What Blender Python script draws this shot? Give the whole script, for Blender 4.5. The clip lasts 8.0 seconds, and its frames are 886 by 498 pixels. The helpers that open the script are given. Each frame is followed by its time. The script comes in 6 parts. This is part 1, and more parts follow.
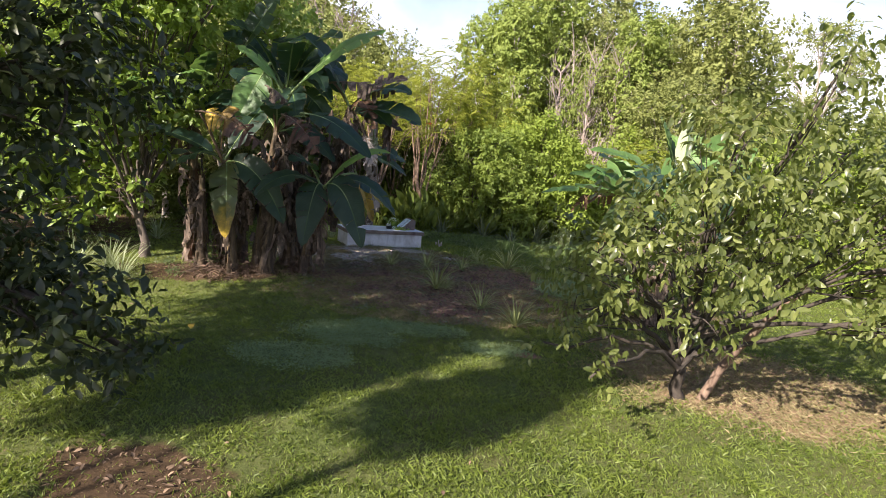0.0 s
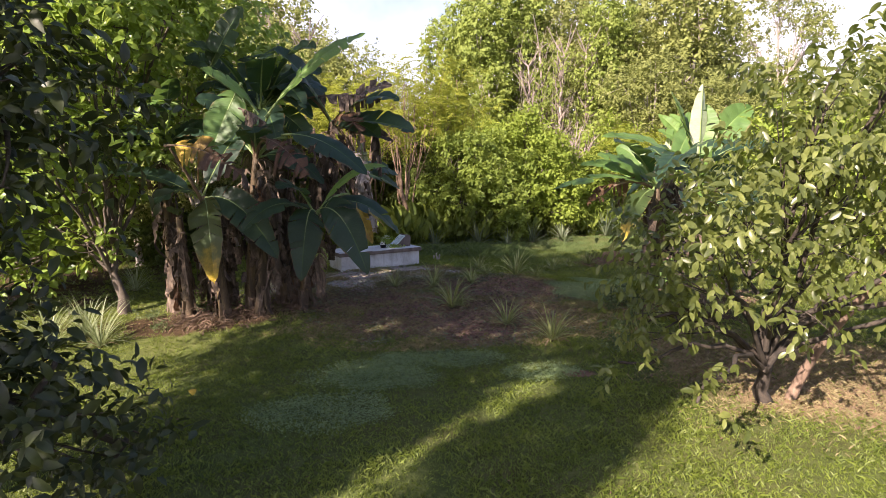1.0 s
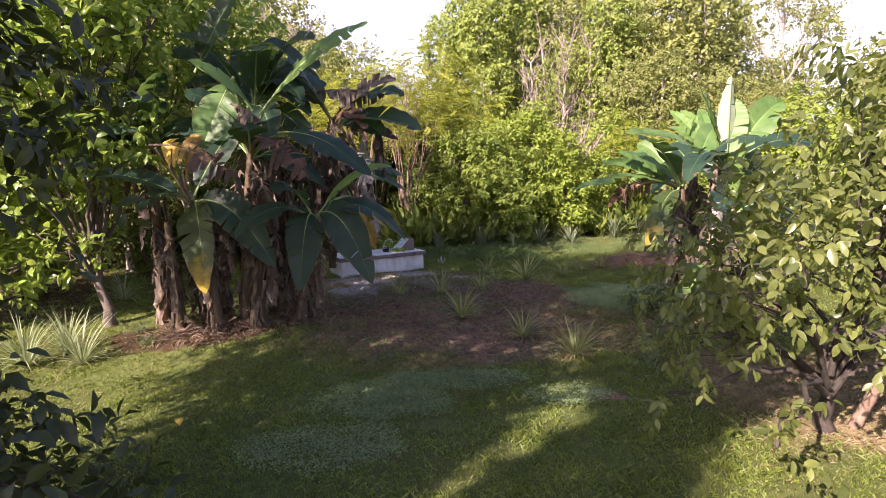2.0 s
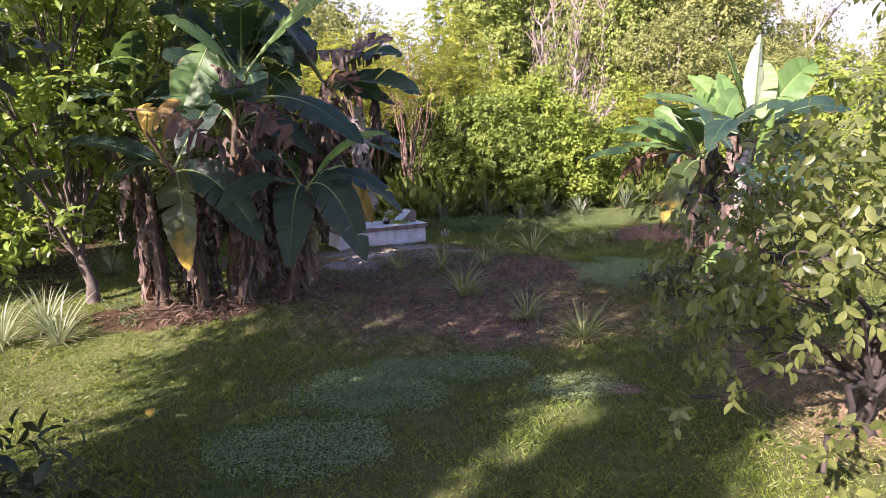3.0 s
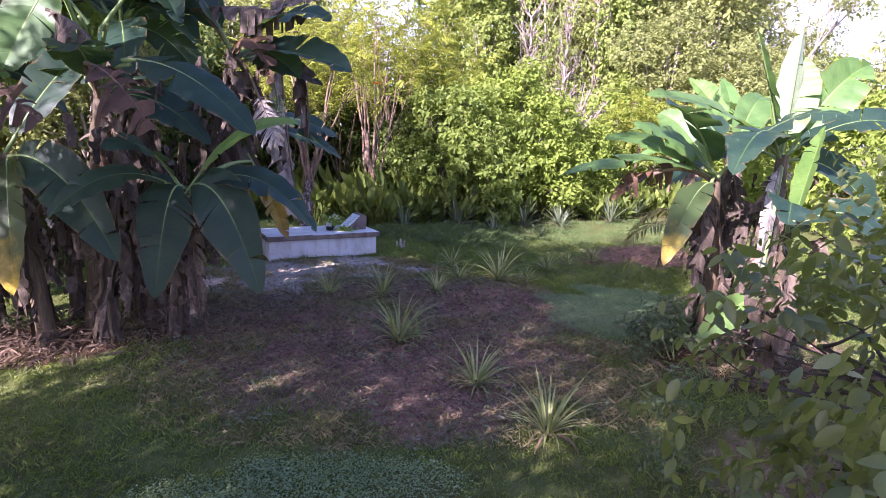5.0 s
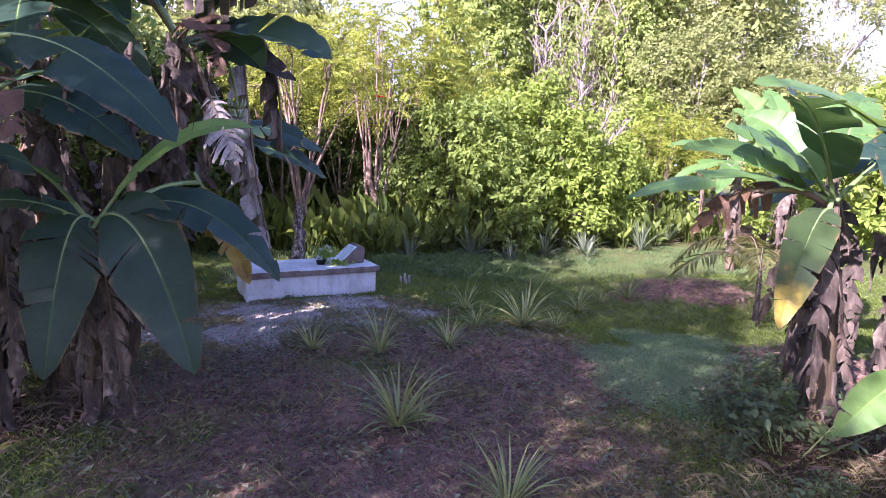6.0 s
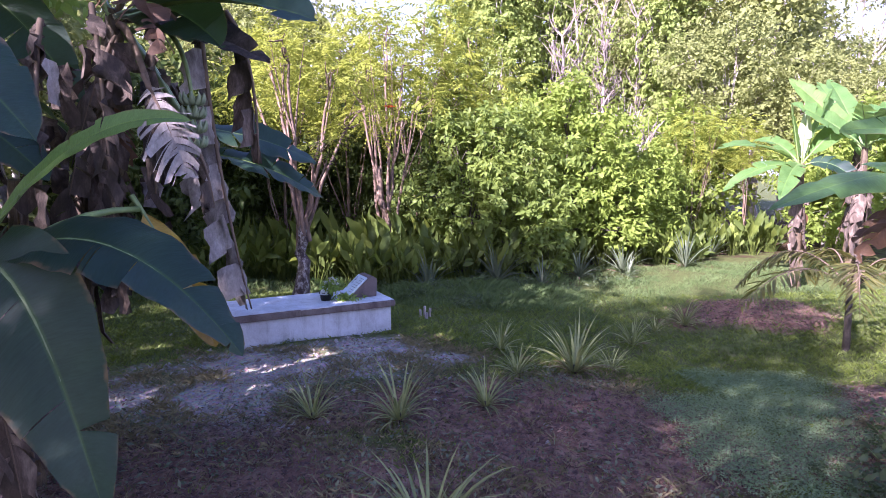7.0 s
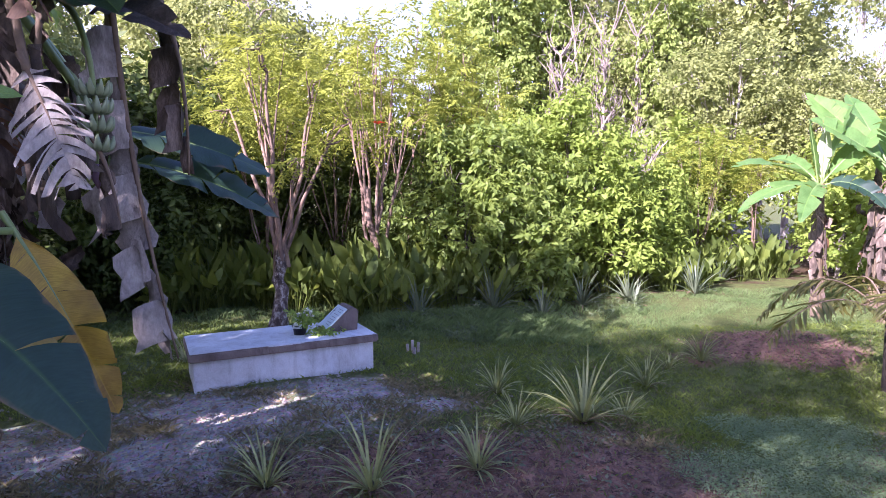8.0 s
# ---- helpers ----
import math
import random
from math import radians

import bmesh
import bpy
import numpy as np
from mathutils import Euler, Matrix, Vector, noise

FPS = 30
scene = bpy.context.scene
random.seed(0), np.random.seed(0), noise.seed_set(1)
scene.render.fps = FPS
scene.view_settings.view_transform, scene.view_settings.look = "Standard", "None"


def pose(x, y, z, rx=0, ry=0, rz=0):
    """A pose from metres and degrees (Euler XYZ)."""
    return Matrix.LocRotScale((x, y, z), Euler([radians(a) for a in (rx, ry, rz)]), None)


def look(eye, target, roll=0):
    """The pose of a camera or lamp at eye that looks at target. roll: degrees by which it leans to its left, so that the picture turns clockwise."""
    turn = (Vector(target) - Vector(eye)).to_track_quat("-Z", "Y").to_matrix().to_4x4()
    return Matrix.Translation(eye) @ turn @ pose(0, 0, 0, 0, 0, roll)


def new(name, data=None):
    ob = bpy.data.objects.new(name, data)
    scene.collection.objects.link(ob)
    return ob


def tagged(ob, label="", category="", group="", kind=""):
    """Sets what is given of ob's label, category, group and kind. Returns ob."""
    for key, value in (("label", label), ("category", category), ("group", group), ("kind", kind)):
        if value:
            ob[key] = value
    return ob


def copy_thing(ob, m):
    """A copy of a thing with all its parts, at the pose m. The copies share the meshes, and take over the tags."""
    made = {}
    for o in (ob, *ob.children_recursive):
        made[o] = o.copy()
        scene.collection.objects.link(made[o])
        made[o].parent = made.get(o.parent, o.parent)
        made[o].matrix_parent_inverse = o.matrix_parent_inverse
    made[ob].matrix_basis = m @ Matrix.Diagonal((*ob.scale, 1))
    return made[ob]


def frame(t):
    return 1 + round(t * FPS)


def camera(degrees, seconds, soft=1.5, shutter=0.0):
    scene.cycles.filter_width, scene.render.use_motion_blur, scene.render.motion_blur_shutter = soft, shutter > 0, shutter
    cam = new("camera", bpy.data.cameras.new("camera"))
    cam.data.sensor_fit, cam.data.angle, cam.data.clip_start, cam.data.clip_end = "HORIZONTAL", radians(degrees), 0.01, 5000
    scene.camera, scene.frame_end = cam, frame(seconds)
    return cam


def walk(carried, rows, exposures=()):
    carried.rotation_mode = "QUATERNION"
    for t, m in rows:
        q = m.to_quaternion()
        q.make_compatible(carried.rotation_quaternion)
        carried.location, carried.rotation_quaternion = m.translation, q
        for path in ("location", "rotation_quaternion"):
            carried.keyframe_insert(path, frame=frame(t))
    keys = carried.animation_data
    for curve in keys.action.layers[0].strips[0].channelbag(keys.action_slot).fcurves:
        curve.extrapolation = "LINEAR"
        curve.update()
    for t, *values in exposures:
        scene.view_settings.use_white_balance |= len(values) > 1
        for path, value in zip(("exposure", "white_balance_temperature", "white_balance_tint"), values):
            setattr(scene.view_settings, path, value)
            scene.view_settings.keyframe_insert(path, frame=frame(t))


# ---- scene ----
cam = camera(74.1, 8.0, soft=0.75)
PATH = [
    (0, (0.853, 0.918, 2.315), (0.778, 2.897, 2.038), 5.6),
    (0.5, (0.517, 1.41, 2.296), (0.488, 3.389, 2.008), -0.5),
    (1, (0.221, 1.879, 2.289), (0.223, 3.864, 2.041), -1.4),
    (2.5, (0.033, 2.938, 2.32), (0.037, 4.922, 2.065), -1.9),
    (3, (0.172, 3.254, 2.317), (0.149, 5.222, 1.962), -1.6),
    (3.5, (0.384, 3.612, 2.333), (0.369, 5.575, 1.949), 0.0),
    (4, (0.565, 4.093, 2.354), (0.561, 6.053, 1.955), 1.5),
    (4.5, (0.676, 4.67, 2.375), (0.718, 6.631, 1.985), 1.5),
    (5.8, (0.758, 6.98, 2.313), (0.78, 8.954, 1.992), 2.5),
    (6, (0.708, 7.348, 2.267), (0.716, 9.325, 1.967), 1.6),
    (6.5, (0.615, 8.184, 2.232), (0.592, 10.166, 1.963), -0.1),
    (7, (0.547, 8.912, 2.184), (0.505, 10.897, 1.944), -0.6),
    (7.5, (0.566, 9.482, 2.135), (0.519, 11.474, 1.96), -1.1),
    (8, (0.64, 9.852, 2.13), (0.606, 11.845, 1.968), -0.5),
]
walk(cam, [(t, look(eye, target, roll)) for t, eye, target, roll in PATH], [(0, 1.49, 6100, 21), (1.2, 1.66, 6500, 30), (3.0, 1.91, 5920, 43), (4.5, 2.12, 5520, 46), (6.5, 2.29, 5230, 49), (8, 2.27, 5260, 47)])


# ---------- world, sun ----------
SUN_FROM = Vector((-0.62, -0.78, 0.60))
world = bpy.data.worlds.new("sky")
scene.world = world
world.use_nodes = True
wn = world.node_tree
sky = wn.nodes.new("ShaderNodeTexSky")
sky.sky_type = "NISHITA"
sky.sun_disc = False
sky.sun_elevation = radians(31)
sky.sun_rotation = math.atan2(SUN_FROM.x, SUN_FROM.y)
sky.air_density, sky.dust_density, sky.ozone_density = 1.0, 1.5, 1.5
# thin bright cloud and haze, thickest towards the horizon
geo = wn.nodes.new("ShaderNodeTexCoord")
sepz = wn.nodes.new("ShaderNodeSeparateXYZ")
wn.links.new(geo.outputs["Generated"], sepz.inputs[0])
cloud = wn.nodes.new("ShaderNodeTexNoise")
cloud.inputs["Scale"].default_value, cloud.inputs["Detail"].default_value = 3.0, 6
wn.links.new(geo.outputs["Generated"], cloud.inputs["Vector"])
low = wn.nodes.new("ShaderNodeMapRange")
low.inputs[1].default_value, low.inputs[2].default_value, low.inputs[3].default_value, low.inputs[4].default_value = 0.02, 0.6, 1.25, 0.0
wn.links.new(sepz.outputs[2], low.inputs[0])
veil = wn.nodes.new("ShaderNodeMath")
veil.operation, veil.use_clamp = "MULTIPLY", True
wn.links.new(low.outputs[0], veil.inputs[0])
wn.links.new(cloud.outputs[0], veil.inputs[1])
veil2 = wn.nodes.new("ShaderNodeMapRange")
veil2.inputs[1].default_value, veil2.inputs[2].default_value = 0.2, 0.55
wn.links.new(veil.outputs[0], veil2.inputs[0])
hazy = wn.nodes.new("ShaderNodeMix")
hazy.data_type = "RGBA"
wn.links.new(veil2.outputs[0], hazy.inputs[0])
wn.links.new(sky.outputs[0], hazy.inputs[6])
hazy.inputs[7].default_value = (8.9, 9.0, 9.6, 1)
wn.links.new(hazy.outputs[2], wn.nodes["Background"].inputs[0])
wn.nodes["Background"].inputs[1].default_value = 0.076
sun = new("sun", bpy.data.lights.new("sun", "SUN"))
sun.data.energy, sun.data.angle, sun.data.color = 5.0, radians(0.6), (1.0, 0.9, 0.7)
sun.matrix_world = look(SUN_FROM * 40, (0, 0, 0))


# ---------- materials ----------
def nodes_of(name):
    m = bpy.data.materials.new(name)
    m.use_nodes = True
    return m, m.node_tree, m.node_tree.nodes["Principled BSDF"]


def ramp(nt, fac, stops):
    r = nt.nodes.new("ShaderNodeValToRGB")
    e = r.color_ramp.elements
    while len(e) < len(stops):
        e.new(0.5)
    for el, (p, c) in zip(e, stops):
        el.position, el.color = p, (*c, 1)
    nt.links.new(fac, r.inputs[0])
    return r.outputs[0]


def noise_of(nt, scale, detail=4, rough=0.6, coords="Object", distortion=0.0, stretch=None):
    n = nt.nodes.new("ShaderNodeTexNoise")
    n.inputs["Scale"].default_value, n.inputs["Detail"].default_value = scale, detail
    n.inputs["Roughness"].default_value, n.inputs["Distortion"].default_value = rough, distortion
    src = nt.nodes.new("ShaderNodeTexCoord").outputs[coords] if coords != "Position" else nt.nodes.new("ShaderNodeNewGeometry").outputs["Position"]
    if stretch:
        mp = nt.nodes.new("ShaderNodeMapping")
        mp.inputs["Scale"].default_value = stretch
        nt.links.new(src, mp.inputs[0])
        src = mp.outputs[0]
    nt.links.new(src, n.inputs["Vector"])
    return n.outputs[0]


def mix(nt, fac, a, b, kind="MIX"):
    m = nt.nodes.new("ShaderNodeMix")
    m.data_type, m.blend_type = "RGBA", kind
    for sock, v in ((m.inputs[0], fac), (m.inputs[6], a), (m.inputs[7], b)):
        if isinstance(v, (int, float)):
            sock.default_value = v
        elif isinstance(v, tuple):
            sock.default_value = (*v, 1)
        else:
            nt.links.new(v, sock)
    return m.outputs[2]


def bump(nt, bsdf, height, strength, distance):
    b = nt.nodes.new("ShaderNodeBump")
    b.inputs["Strength"].default_value, b.inputs["Distance"].default_value = strength, distance
    nt.links.new(height, b.inputs["Height"])
    nt.links.new(b.outputs[0], bsdf.inputs["Normal"])


def leaf_material(name, dark, light, glow, rough=0.45, through_light=0.35, per="island", patch=1.2, spec=0.4, vary=0.62):
    """Thin leaf: glossy skin over a body that lets light through."""
    m, nt, b = nodes_of(name)
    if per == "island":
        rnd = nt.nodes.new("ShaderNodeNewGeometry").outputs["Random Per Island"]
    else:
        rnd = nt.nodes.new("ShaderNodeObjectInfo").outputs["Random"]
    big = noise_of(nt, patch, 2, coords="Position")
    f = nt.nodes.new("ShaderNodeMath")
    f.operation = "MULTIPLY_ADD"
    f.inputs[1].default_value = vary
    nt.links.new(rnd, f.inputs[0])
    g = nt.nodes.new("ShaderNodeMath")
    g.operation = "MULTIPLY_ADD"
    g.inputs[1].default_value, g.inputs[2].default_value = 0.9, 0.06 - 0.5 * vary
    nt.links.new(big, g.inputs[0])
    nt.links.new(g.outputs[0], f.inputs[2])
    col = ramp(nt, f.outputs[0], [(0.08, dark), (0.55, tuple(0.5 * (x + y) for x, y in zip(dark, light))), (0.95, light)])
    fine = noise_of(nt, 40, 3, coords="Position")
    col = mix(nt, 0.25, col, ramp(nt, fine, [(0.3, (0.25, 0.25, 0.25)), (0.75, (0.95, 0.95, 0.9))]), "OVERLAY")
    nt.links.new(col, b.inputs["Base Color"])
    b.inputs["Roughness"].default_value = rough
    b.inputs["Specular IOR Level"].default_value = spec
    t = nt.nodes.new("ShaderNodeBsdfTranslucent")
    nt.links.new(mix(nt, 0.65, col, glow), t.inputs[0])
    s = nt.nodes.new("ShaderNodeMixShader")
    s.inputs[0].default_value = through_light
    nt.links.new(b.outputs[0], s.inputs[1])
    nt.links.new(t.outputs[0], s.inputs[2])
    nt.links.new(s.outputs[0], nt.nodes["Material Output"].inputs[0])
    return m


def banana_material(name, dark, light, glow, rough=0.38, through_light=0.3, stalk_end=None, turn_at=(1.0, 1.2)):
    """Banana blade: fine cross veins running out from the midrib, lighter towards it."""
    m, nt, b = nodes_of(name)
    uv = nt.nodes.new("ShaderNodeUVMap").outputs[0]
    sep = nt.nodes.new("ShaderNodeSeparateXYZ")
    nt.links.new(uv, sep.inputs[0])
    slant = nt.nodes.new("ShaderNodeMapping")
    slant.inputs["Scale"].default_value = (150, 3.0, 1)
    nt.links.new(uv, slant.inputs[0])
    veins = nt.nodes.new("ShaderNodeTexNoise")
    veins.inputs["Scale"].default_value, veins.inputs["Detail"].default_value = 1.0, 3
    nt.links.new(slant.outputs[0], veins.inputs["Vector"])
    n = noise_of(nt, 3.0, 4, coords="Position")
    col = ramp(nt, n, [(0.3, dark), (0.7, light)])
    col = mix(nt, 0.4, col, ramp(nt, veins.outputs[0], [(0.3, (0.25, 0.25, 0.25)), (0.7, (0.8, 0.8, 0.8))]), "OVERLAY")
    near_rib = nt.nodes.new("ShaderNodeMapRange")
    near_rib.inputs[1].default_value, near_rib.inputs[2].default_value, near_rib.inputs[3].default_value, near_rib.inputs[4].default_value = 0.0, 0.07, 0.3, 0.0
    nt.links.new(sep.outputs[1], near_rib.inputs[0])
    col = mix(nt, near_rib.outputs[0], col, glow)
    if stalk_end:
        turn = nt.nodes.new("ShaderNodeMath")
        turn.operation = "MULTIPLY_ADD"
        turn.inputs[1].default_value = 0.5
        nt.links.new(noise_of(nt, 6.0, 4, coords="Position"), turn.inputs[0])
        nt.links.new(sep.outputs[0], turn.inputs[2])
        ripe = nt.nodes.new("ShaderNodeMapRange")
        ripe.inputs[1].default_value, ripe.inputs[2].default_value = turn_at
        nt.links.new(turn.outputs[0], ripe.inputs[0])
        col = mix(nt, ripe.outputs[0], stalk_end, col)
    rnd = nt.nodes.new("ShaderNodeObjectInfo").outputs["Random"]
    col = mix(nt, 0.35, col, ramp(nt, rnd, [(0.0, (0.3, 0.36, 0.4)), (1.0, (0.72, 0.68, 0.4))]), "OVERLAY")
    edge = nt.nodes.new("ShaderNodeMath")
    edge.operation = "MULTIPLY_ADD"
    edge.inputs[1].default_value = 0.55
    en = noise_of(nt, 9.0, 3, coords="Position")
    nt.links.new(en, edge.inputs[0])
    nt.links.new(sep.outputs[1], edge.inputs[2])
    rim = nt.nodes.new("ShaderNodeMapRange")
    rim.inputs[1].default_value, rim.inputs[2].default_value = 1.22, 1.36
    nt.links.new(edge.outputs[0], rim.inputs[0])
    col = mix(nt, rim.outputs[0], col, (0.22, 0.13, 0.06))
    nt.links.new(col, b.inputs["Base Color"])
    b.inputs["Roughness"].default_value = rough
    b.inputs["Coat Weight"].default_value, b.inputs["Coat Roughness"].default_value = 0.05, 0.35
    b.inputs["Specular IOR Level"].default_value = 0.35
    bump(nt, b, veins.outputs[0], 0.55, 0.005)
    t = nt.nodes.new("ShaderNodeBsdfTranslucent")
    nt.links.new(mix(nt, 0.6, col, glow), t.inputs[0])
    s = nt.nodes.new("ShaderNodeMixShader")
    s.inputs[0].default_value = through_light
    nt.links.new(b.outputs[0], s.inputs[1])
    nt.links.new(t.outputs[0], s.inputs[2])
    nt.links.new(s.outputs[0], nt.nodes["Material Output"].inputs[0])
    return m


def rough_material(name, stops, scale=6.0, rough=0.85, bump_size=0.01, stretch=None, fine=40.0, per_object=0.0):
    m, nt, b = nodes_of(name)
    n = noise_of(nt, scale, 6, 0.65, "Position", 0.4, stretch)
    col = ramp(nt, n, stops)
    f = noise_of(nt, fine, 5, 0.7, "Position", 0.0, stretch)
    col = mix(nt, 0.45, col, ramp(nt, f, [(0.25, (0.15, 0.15, 0.15)), (0.75, (0.9, 0.9, 0.9))]), "OVERLAY")
    if per_object:
        rnd = nt.nodes.new("ShaderNodeObjectInfo").outputs["Random"]
        col = mix(nt, per_object, col, ramp(nt, rnd, [(0, (0.25, 0.25, 0.25)), (1, (0.85, 0.85, 0.85))]), "OVERLAY")
    nt.links.new(col, b.inputs["Base Color"])
    b.inputs["Roughness"].default_value = rough
    bump(nt, b, mix(nt, 0.5, n, f), 0.6, bump_size)
    return m


def ground_material():
    m, nt, b = nodes_of("earth and turf")

    def zone(attr, lo=-0.15, hi=0.25, wob=0.9, scale=3.0):
        a = nt.nodes.new("ShaderNodeAttribute")
        a.attribute_name = attr
        n = noise_of(nt, scale, 6, 0.7, "Position")
        add = nt.nodes.new("ShaderNodeMath")
        add.operation = "MULTIPLY_ADD"
        add.inputs[1].default_value, add.inputs[2].default_value = wob, -0.5 * wob
        nt.links.new(n, add.inputs[0])
        s = nt.nodes.new("ShaderNodeMath")
        nt.links.new(a.outputs["Fac"], s.inputs[0])
        nt.links.new(add.outputs[0], s.inputs[1])
        r = nt.nodes.new("ShaderNodeMapRange")
        r.interpolation_type = "SMOOTHSTEP"
        r.inputs[1].default_value, r.inputs[2].default_value = lo, hi
        nt.links.new(s.outputs[0], r.inputs[0])
        return r.outputs[0]

    big, mid = noise_of(nt, 0.9, 5, 0.6, "Position"), noise_of(nt, 7, 6, 0.7, "Position")
    fine = noise_of(nt, 60, 5, 0.75, "Position")
    turf = ramp(nt, mid, [(0.3, (0.055, 0.07, 0.018)), (0.55, (0.10, 0.125, 0.035)), (0.75, (0.15, 0.15, 0.06))])
    turf = mix(nt, ramp(nt, big, [(0.4, (0, 0, 0)), (0.7, (0.6, 0.6, 0.6))]), turf, (0.10, 0.085, 0.035))
    soil = ramp(nt, mid, [(0.25, (0.075, 0.038, 0.027)), (0.5, (0.215, 0.122, 0.087)), (0.8, (0.40, 0.265, 0.195))])
    dry = ramp(nt, mid, [(0.25, (0.16, 0.105, 0.06)), (0.6, (0.31, 0.215, 0.13)), (0.85, (0.43, 0.32, 0.21))])
    vor = nt.nodes.new("ShaderNodeTexVoronoi")
    vor.inputs["Scale"].default_value = 28
    nt.links.new(nt.nodes.new("ShaderNodeNewGeometry").outputs["Position"], vor.inputs["Vector"])
    grit = mix(nt, 0.5, ramp(nt, mid, [(0.3, (0.27, 0.235, 0.205)), (0.7, (0.54, 0.48, 0.43))]), vor.outputs["Color"], "OVERLAY")
    grit = mix(nt, 0.5, grit, (0.37, 0.315, 0.265))
    leafy = ramp(nt, mid, [(0.25, (0.028, 0.018, 0.01)), (0.6, (0.085, 0.055, 0.03)), (0.85, (0.17, 0.11, 0.06))])
    col = mix(nt, zone("soil"), turf, soil)
    col = mix(nt, zone("dry", -0.1, 0.3), col, dry)
    col = mix(nt, zone("gravel", -0.1, 0.95, 2.2, 4.0), col, grit)
    col = mix(nt, zone("litter", -0.1, 0.2), col, leafy)
    col = mix(nt, 0.5, col, ramp(nt, fine, [(0.25, (0.12, 0.12, 0.12)), (0.75, (0.9, 0.9, 0.9))]), "OVERLAY")
    nt.links.new(col, b.inputs["Base Color"])
    b.inputs["Roughness"].default_value = 0.95
    b.inputs["Specular IOR Level"].default_value = 0.15
    bump(nt, b, mix(nt, 0.5, mid, fine), 0.8, 0.03)
    return m


def concrete_material(name, base, dirt_col, amount):
    """Painted concrete with rain streaks and grime."""
    m, nt, b = nodes_of(name)
    n = noise_of(nt, 3.0, 6, 0.7, "Position", 0.6)
    streak = noise_of(nt, 2.2, 5, 0.7, "Position", 0.3, (4, 4, 0.7))
    fine = noise_of(nt, 70, 4, 0.7, "Position")
    col = mix(nt, ramp(nt, n, [(0.42, (0, 0, 0)), (0.72, (amount, amount, amount))]), base, dirt_col)
    col = mix(nt, ramp(nt, streak, [(0.5, (0, 0, 0)), (0.75, (amount * 0.8,) * 3)]), col, tuple(0.6 * c for c in dirt_col))
    col = mix(nt, 0.3, col, ramp(nt, fine, [(0.3, (0.3, 0.3, 0.3)), (0.7, (0.75, 0.75, 0.75))]), "OVERLAY")
    nt.links.new(col, b.inputs["Base Color"])
    b.inputs["Roughness"].default_value = 0.85
    bump(nt, b, mix(nt, 0.4, n, fine), 0.35, 0.008)
    return m


def plain(name, col, rough=0.6, metal=0.0):
    m, nt, b = nodes_of(name)
    n = noise_of(nt, 25, 4, 0.6, "Position")
    nt.links.new(mix(nt, 0.3, col, ramp(nt, n, [(0.3, (0.3, 0.3, 0.3)), (0.7, (0.8, 0.8, 0.8))]), "OVERLAY"), b.inputs["Base Color"])
    b.inputs["Roughness"].default_value, b.inputs["Metallic"].default_value = rough, metal
    return m


M_GROUND = ground_material()
M_GRASS = leaf_material("grass blade", (0.055, 0.085, 0.014), (0.185, 0.235, 0.04), (0.34, 0.42, 0.05), 0.5, 0.32, patch=1.0)
M_TALLGRASS = leaf_material("long grass", (0.06, 0.10, 0.035), (0.16, 0.215, 0.08), (0.3, 0.4, 0.09), 0.55, 0.32, spec=0.2)
M_COVER = leaf_material("silvery ground cover", (0.13, 0.195, 0.09), (0.285, 0.37, 0.18), (0.3, 0.42, 0.14), 0.55, 0.25, vary=0.45)
M_WEED = leaf_material("low weed", (0.08, 0.10, 0.05), (0.22, 0.23, 0.14), (0.2, 0.28, 0.08), 0.5, 0.2)
M_WEEDLEAF = leaf_material("weed leaf", (0.035, 0.055, 0.022), (0.12, 0.155, 0.065), (0.2, 0.28, 0.06), 0.5, 0.25)
M_DEADWOOD = rough_material("grey dead wood", [(0.3, (0.14, 0.105, 0.09)), (0.6, (0.27, 0.225, 0.195)), (0.85, (0.40, 0.35, 0.31))], 4, 0.9, 0.01, (1.5, 1.5, 0.6), 25, 0.3)
M_GUAVA = leaf_material("guava leaf", (0.036, 0.054, 0.015), (0.20, 0.225, 0.068), (0.42, 0.50, 0.06), 0.36, 0.36, patch=2.5, spec=0.5, vary=0.55)
M_BROAD = leaf_material("glossy broad leaf", (0.07, 0.125, 0.024), (0.27, 0.38, 0.072), (0.46, 0.58, 0.08), 0.38, 0.42, patch=1.5, vary=0.5)
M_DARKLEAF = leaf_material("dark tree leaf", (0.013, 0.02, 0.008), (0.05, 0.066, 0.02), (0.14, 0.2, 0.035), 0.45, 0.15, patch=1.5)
M_FEATHER = leaf_material("yellow green shrub leaf", (0.18, 0.215, 0.032), (0.345, 0.37, 0.06), (0.5, 0.54, 0.075), 0.6, 0.42, patch=0.9, spec=0.12, vary=0.35)
M_BUSH = leaf_material("bright bush leaf", (0.125, 0.185, 0.03), (0.265, 0.33, 0.062), (0.46, 0.54, 0.075), 0.55, 0.38, patch=0.9, spec=0.15, vary=0.35)
M_FOREST = leaf_material("forest leaf", (0.155, 0.185, 0.06), (0.275, 0.295, 0.10), (0.42, 0.45, 0.13), 0.6, 0.38, patch=0.5, spec=0.12, vary=0.28)
M_VINE = leaf_material("vine leaf", (0.155, 0.21, 0.05), (0.27, 0.325, 0.085), (0.42, 0.48, 0.1), 0.6, 0.38, patch=0.5, spec=0.12, vary=0.28)
M_FERN = leaf_material("understorey leaf", (0.04, 0.066, 0.015), (0.185, 0.23, 0.045), (0.38, 0.44, 0.06), 0.55, 0.35, patch=1.0, spec=0.2)
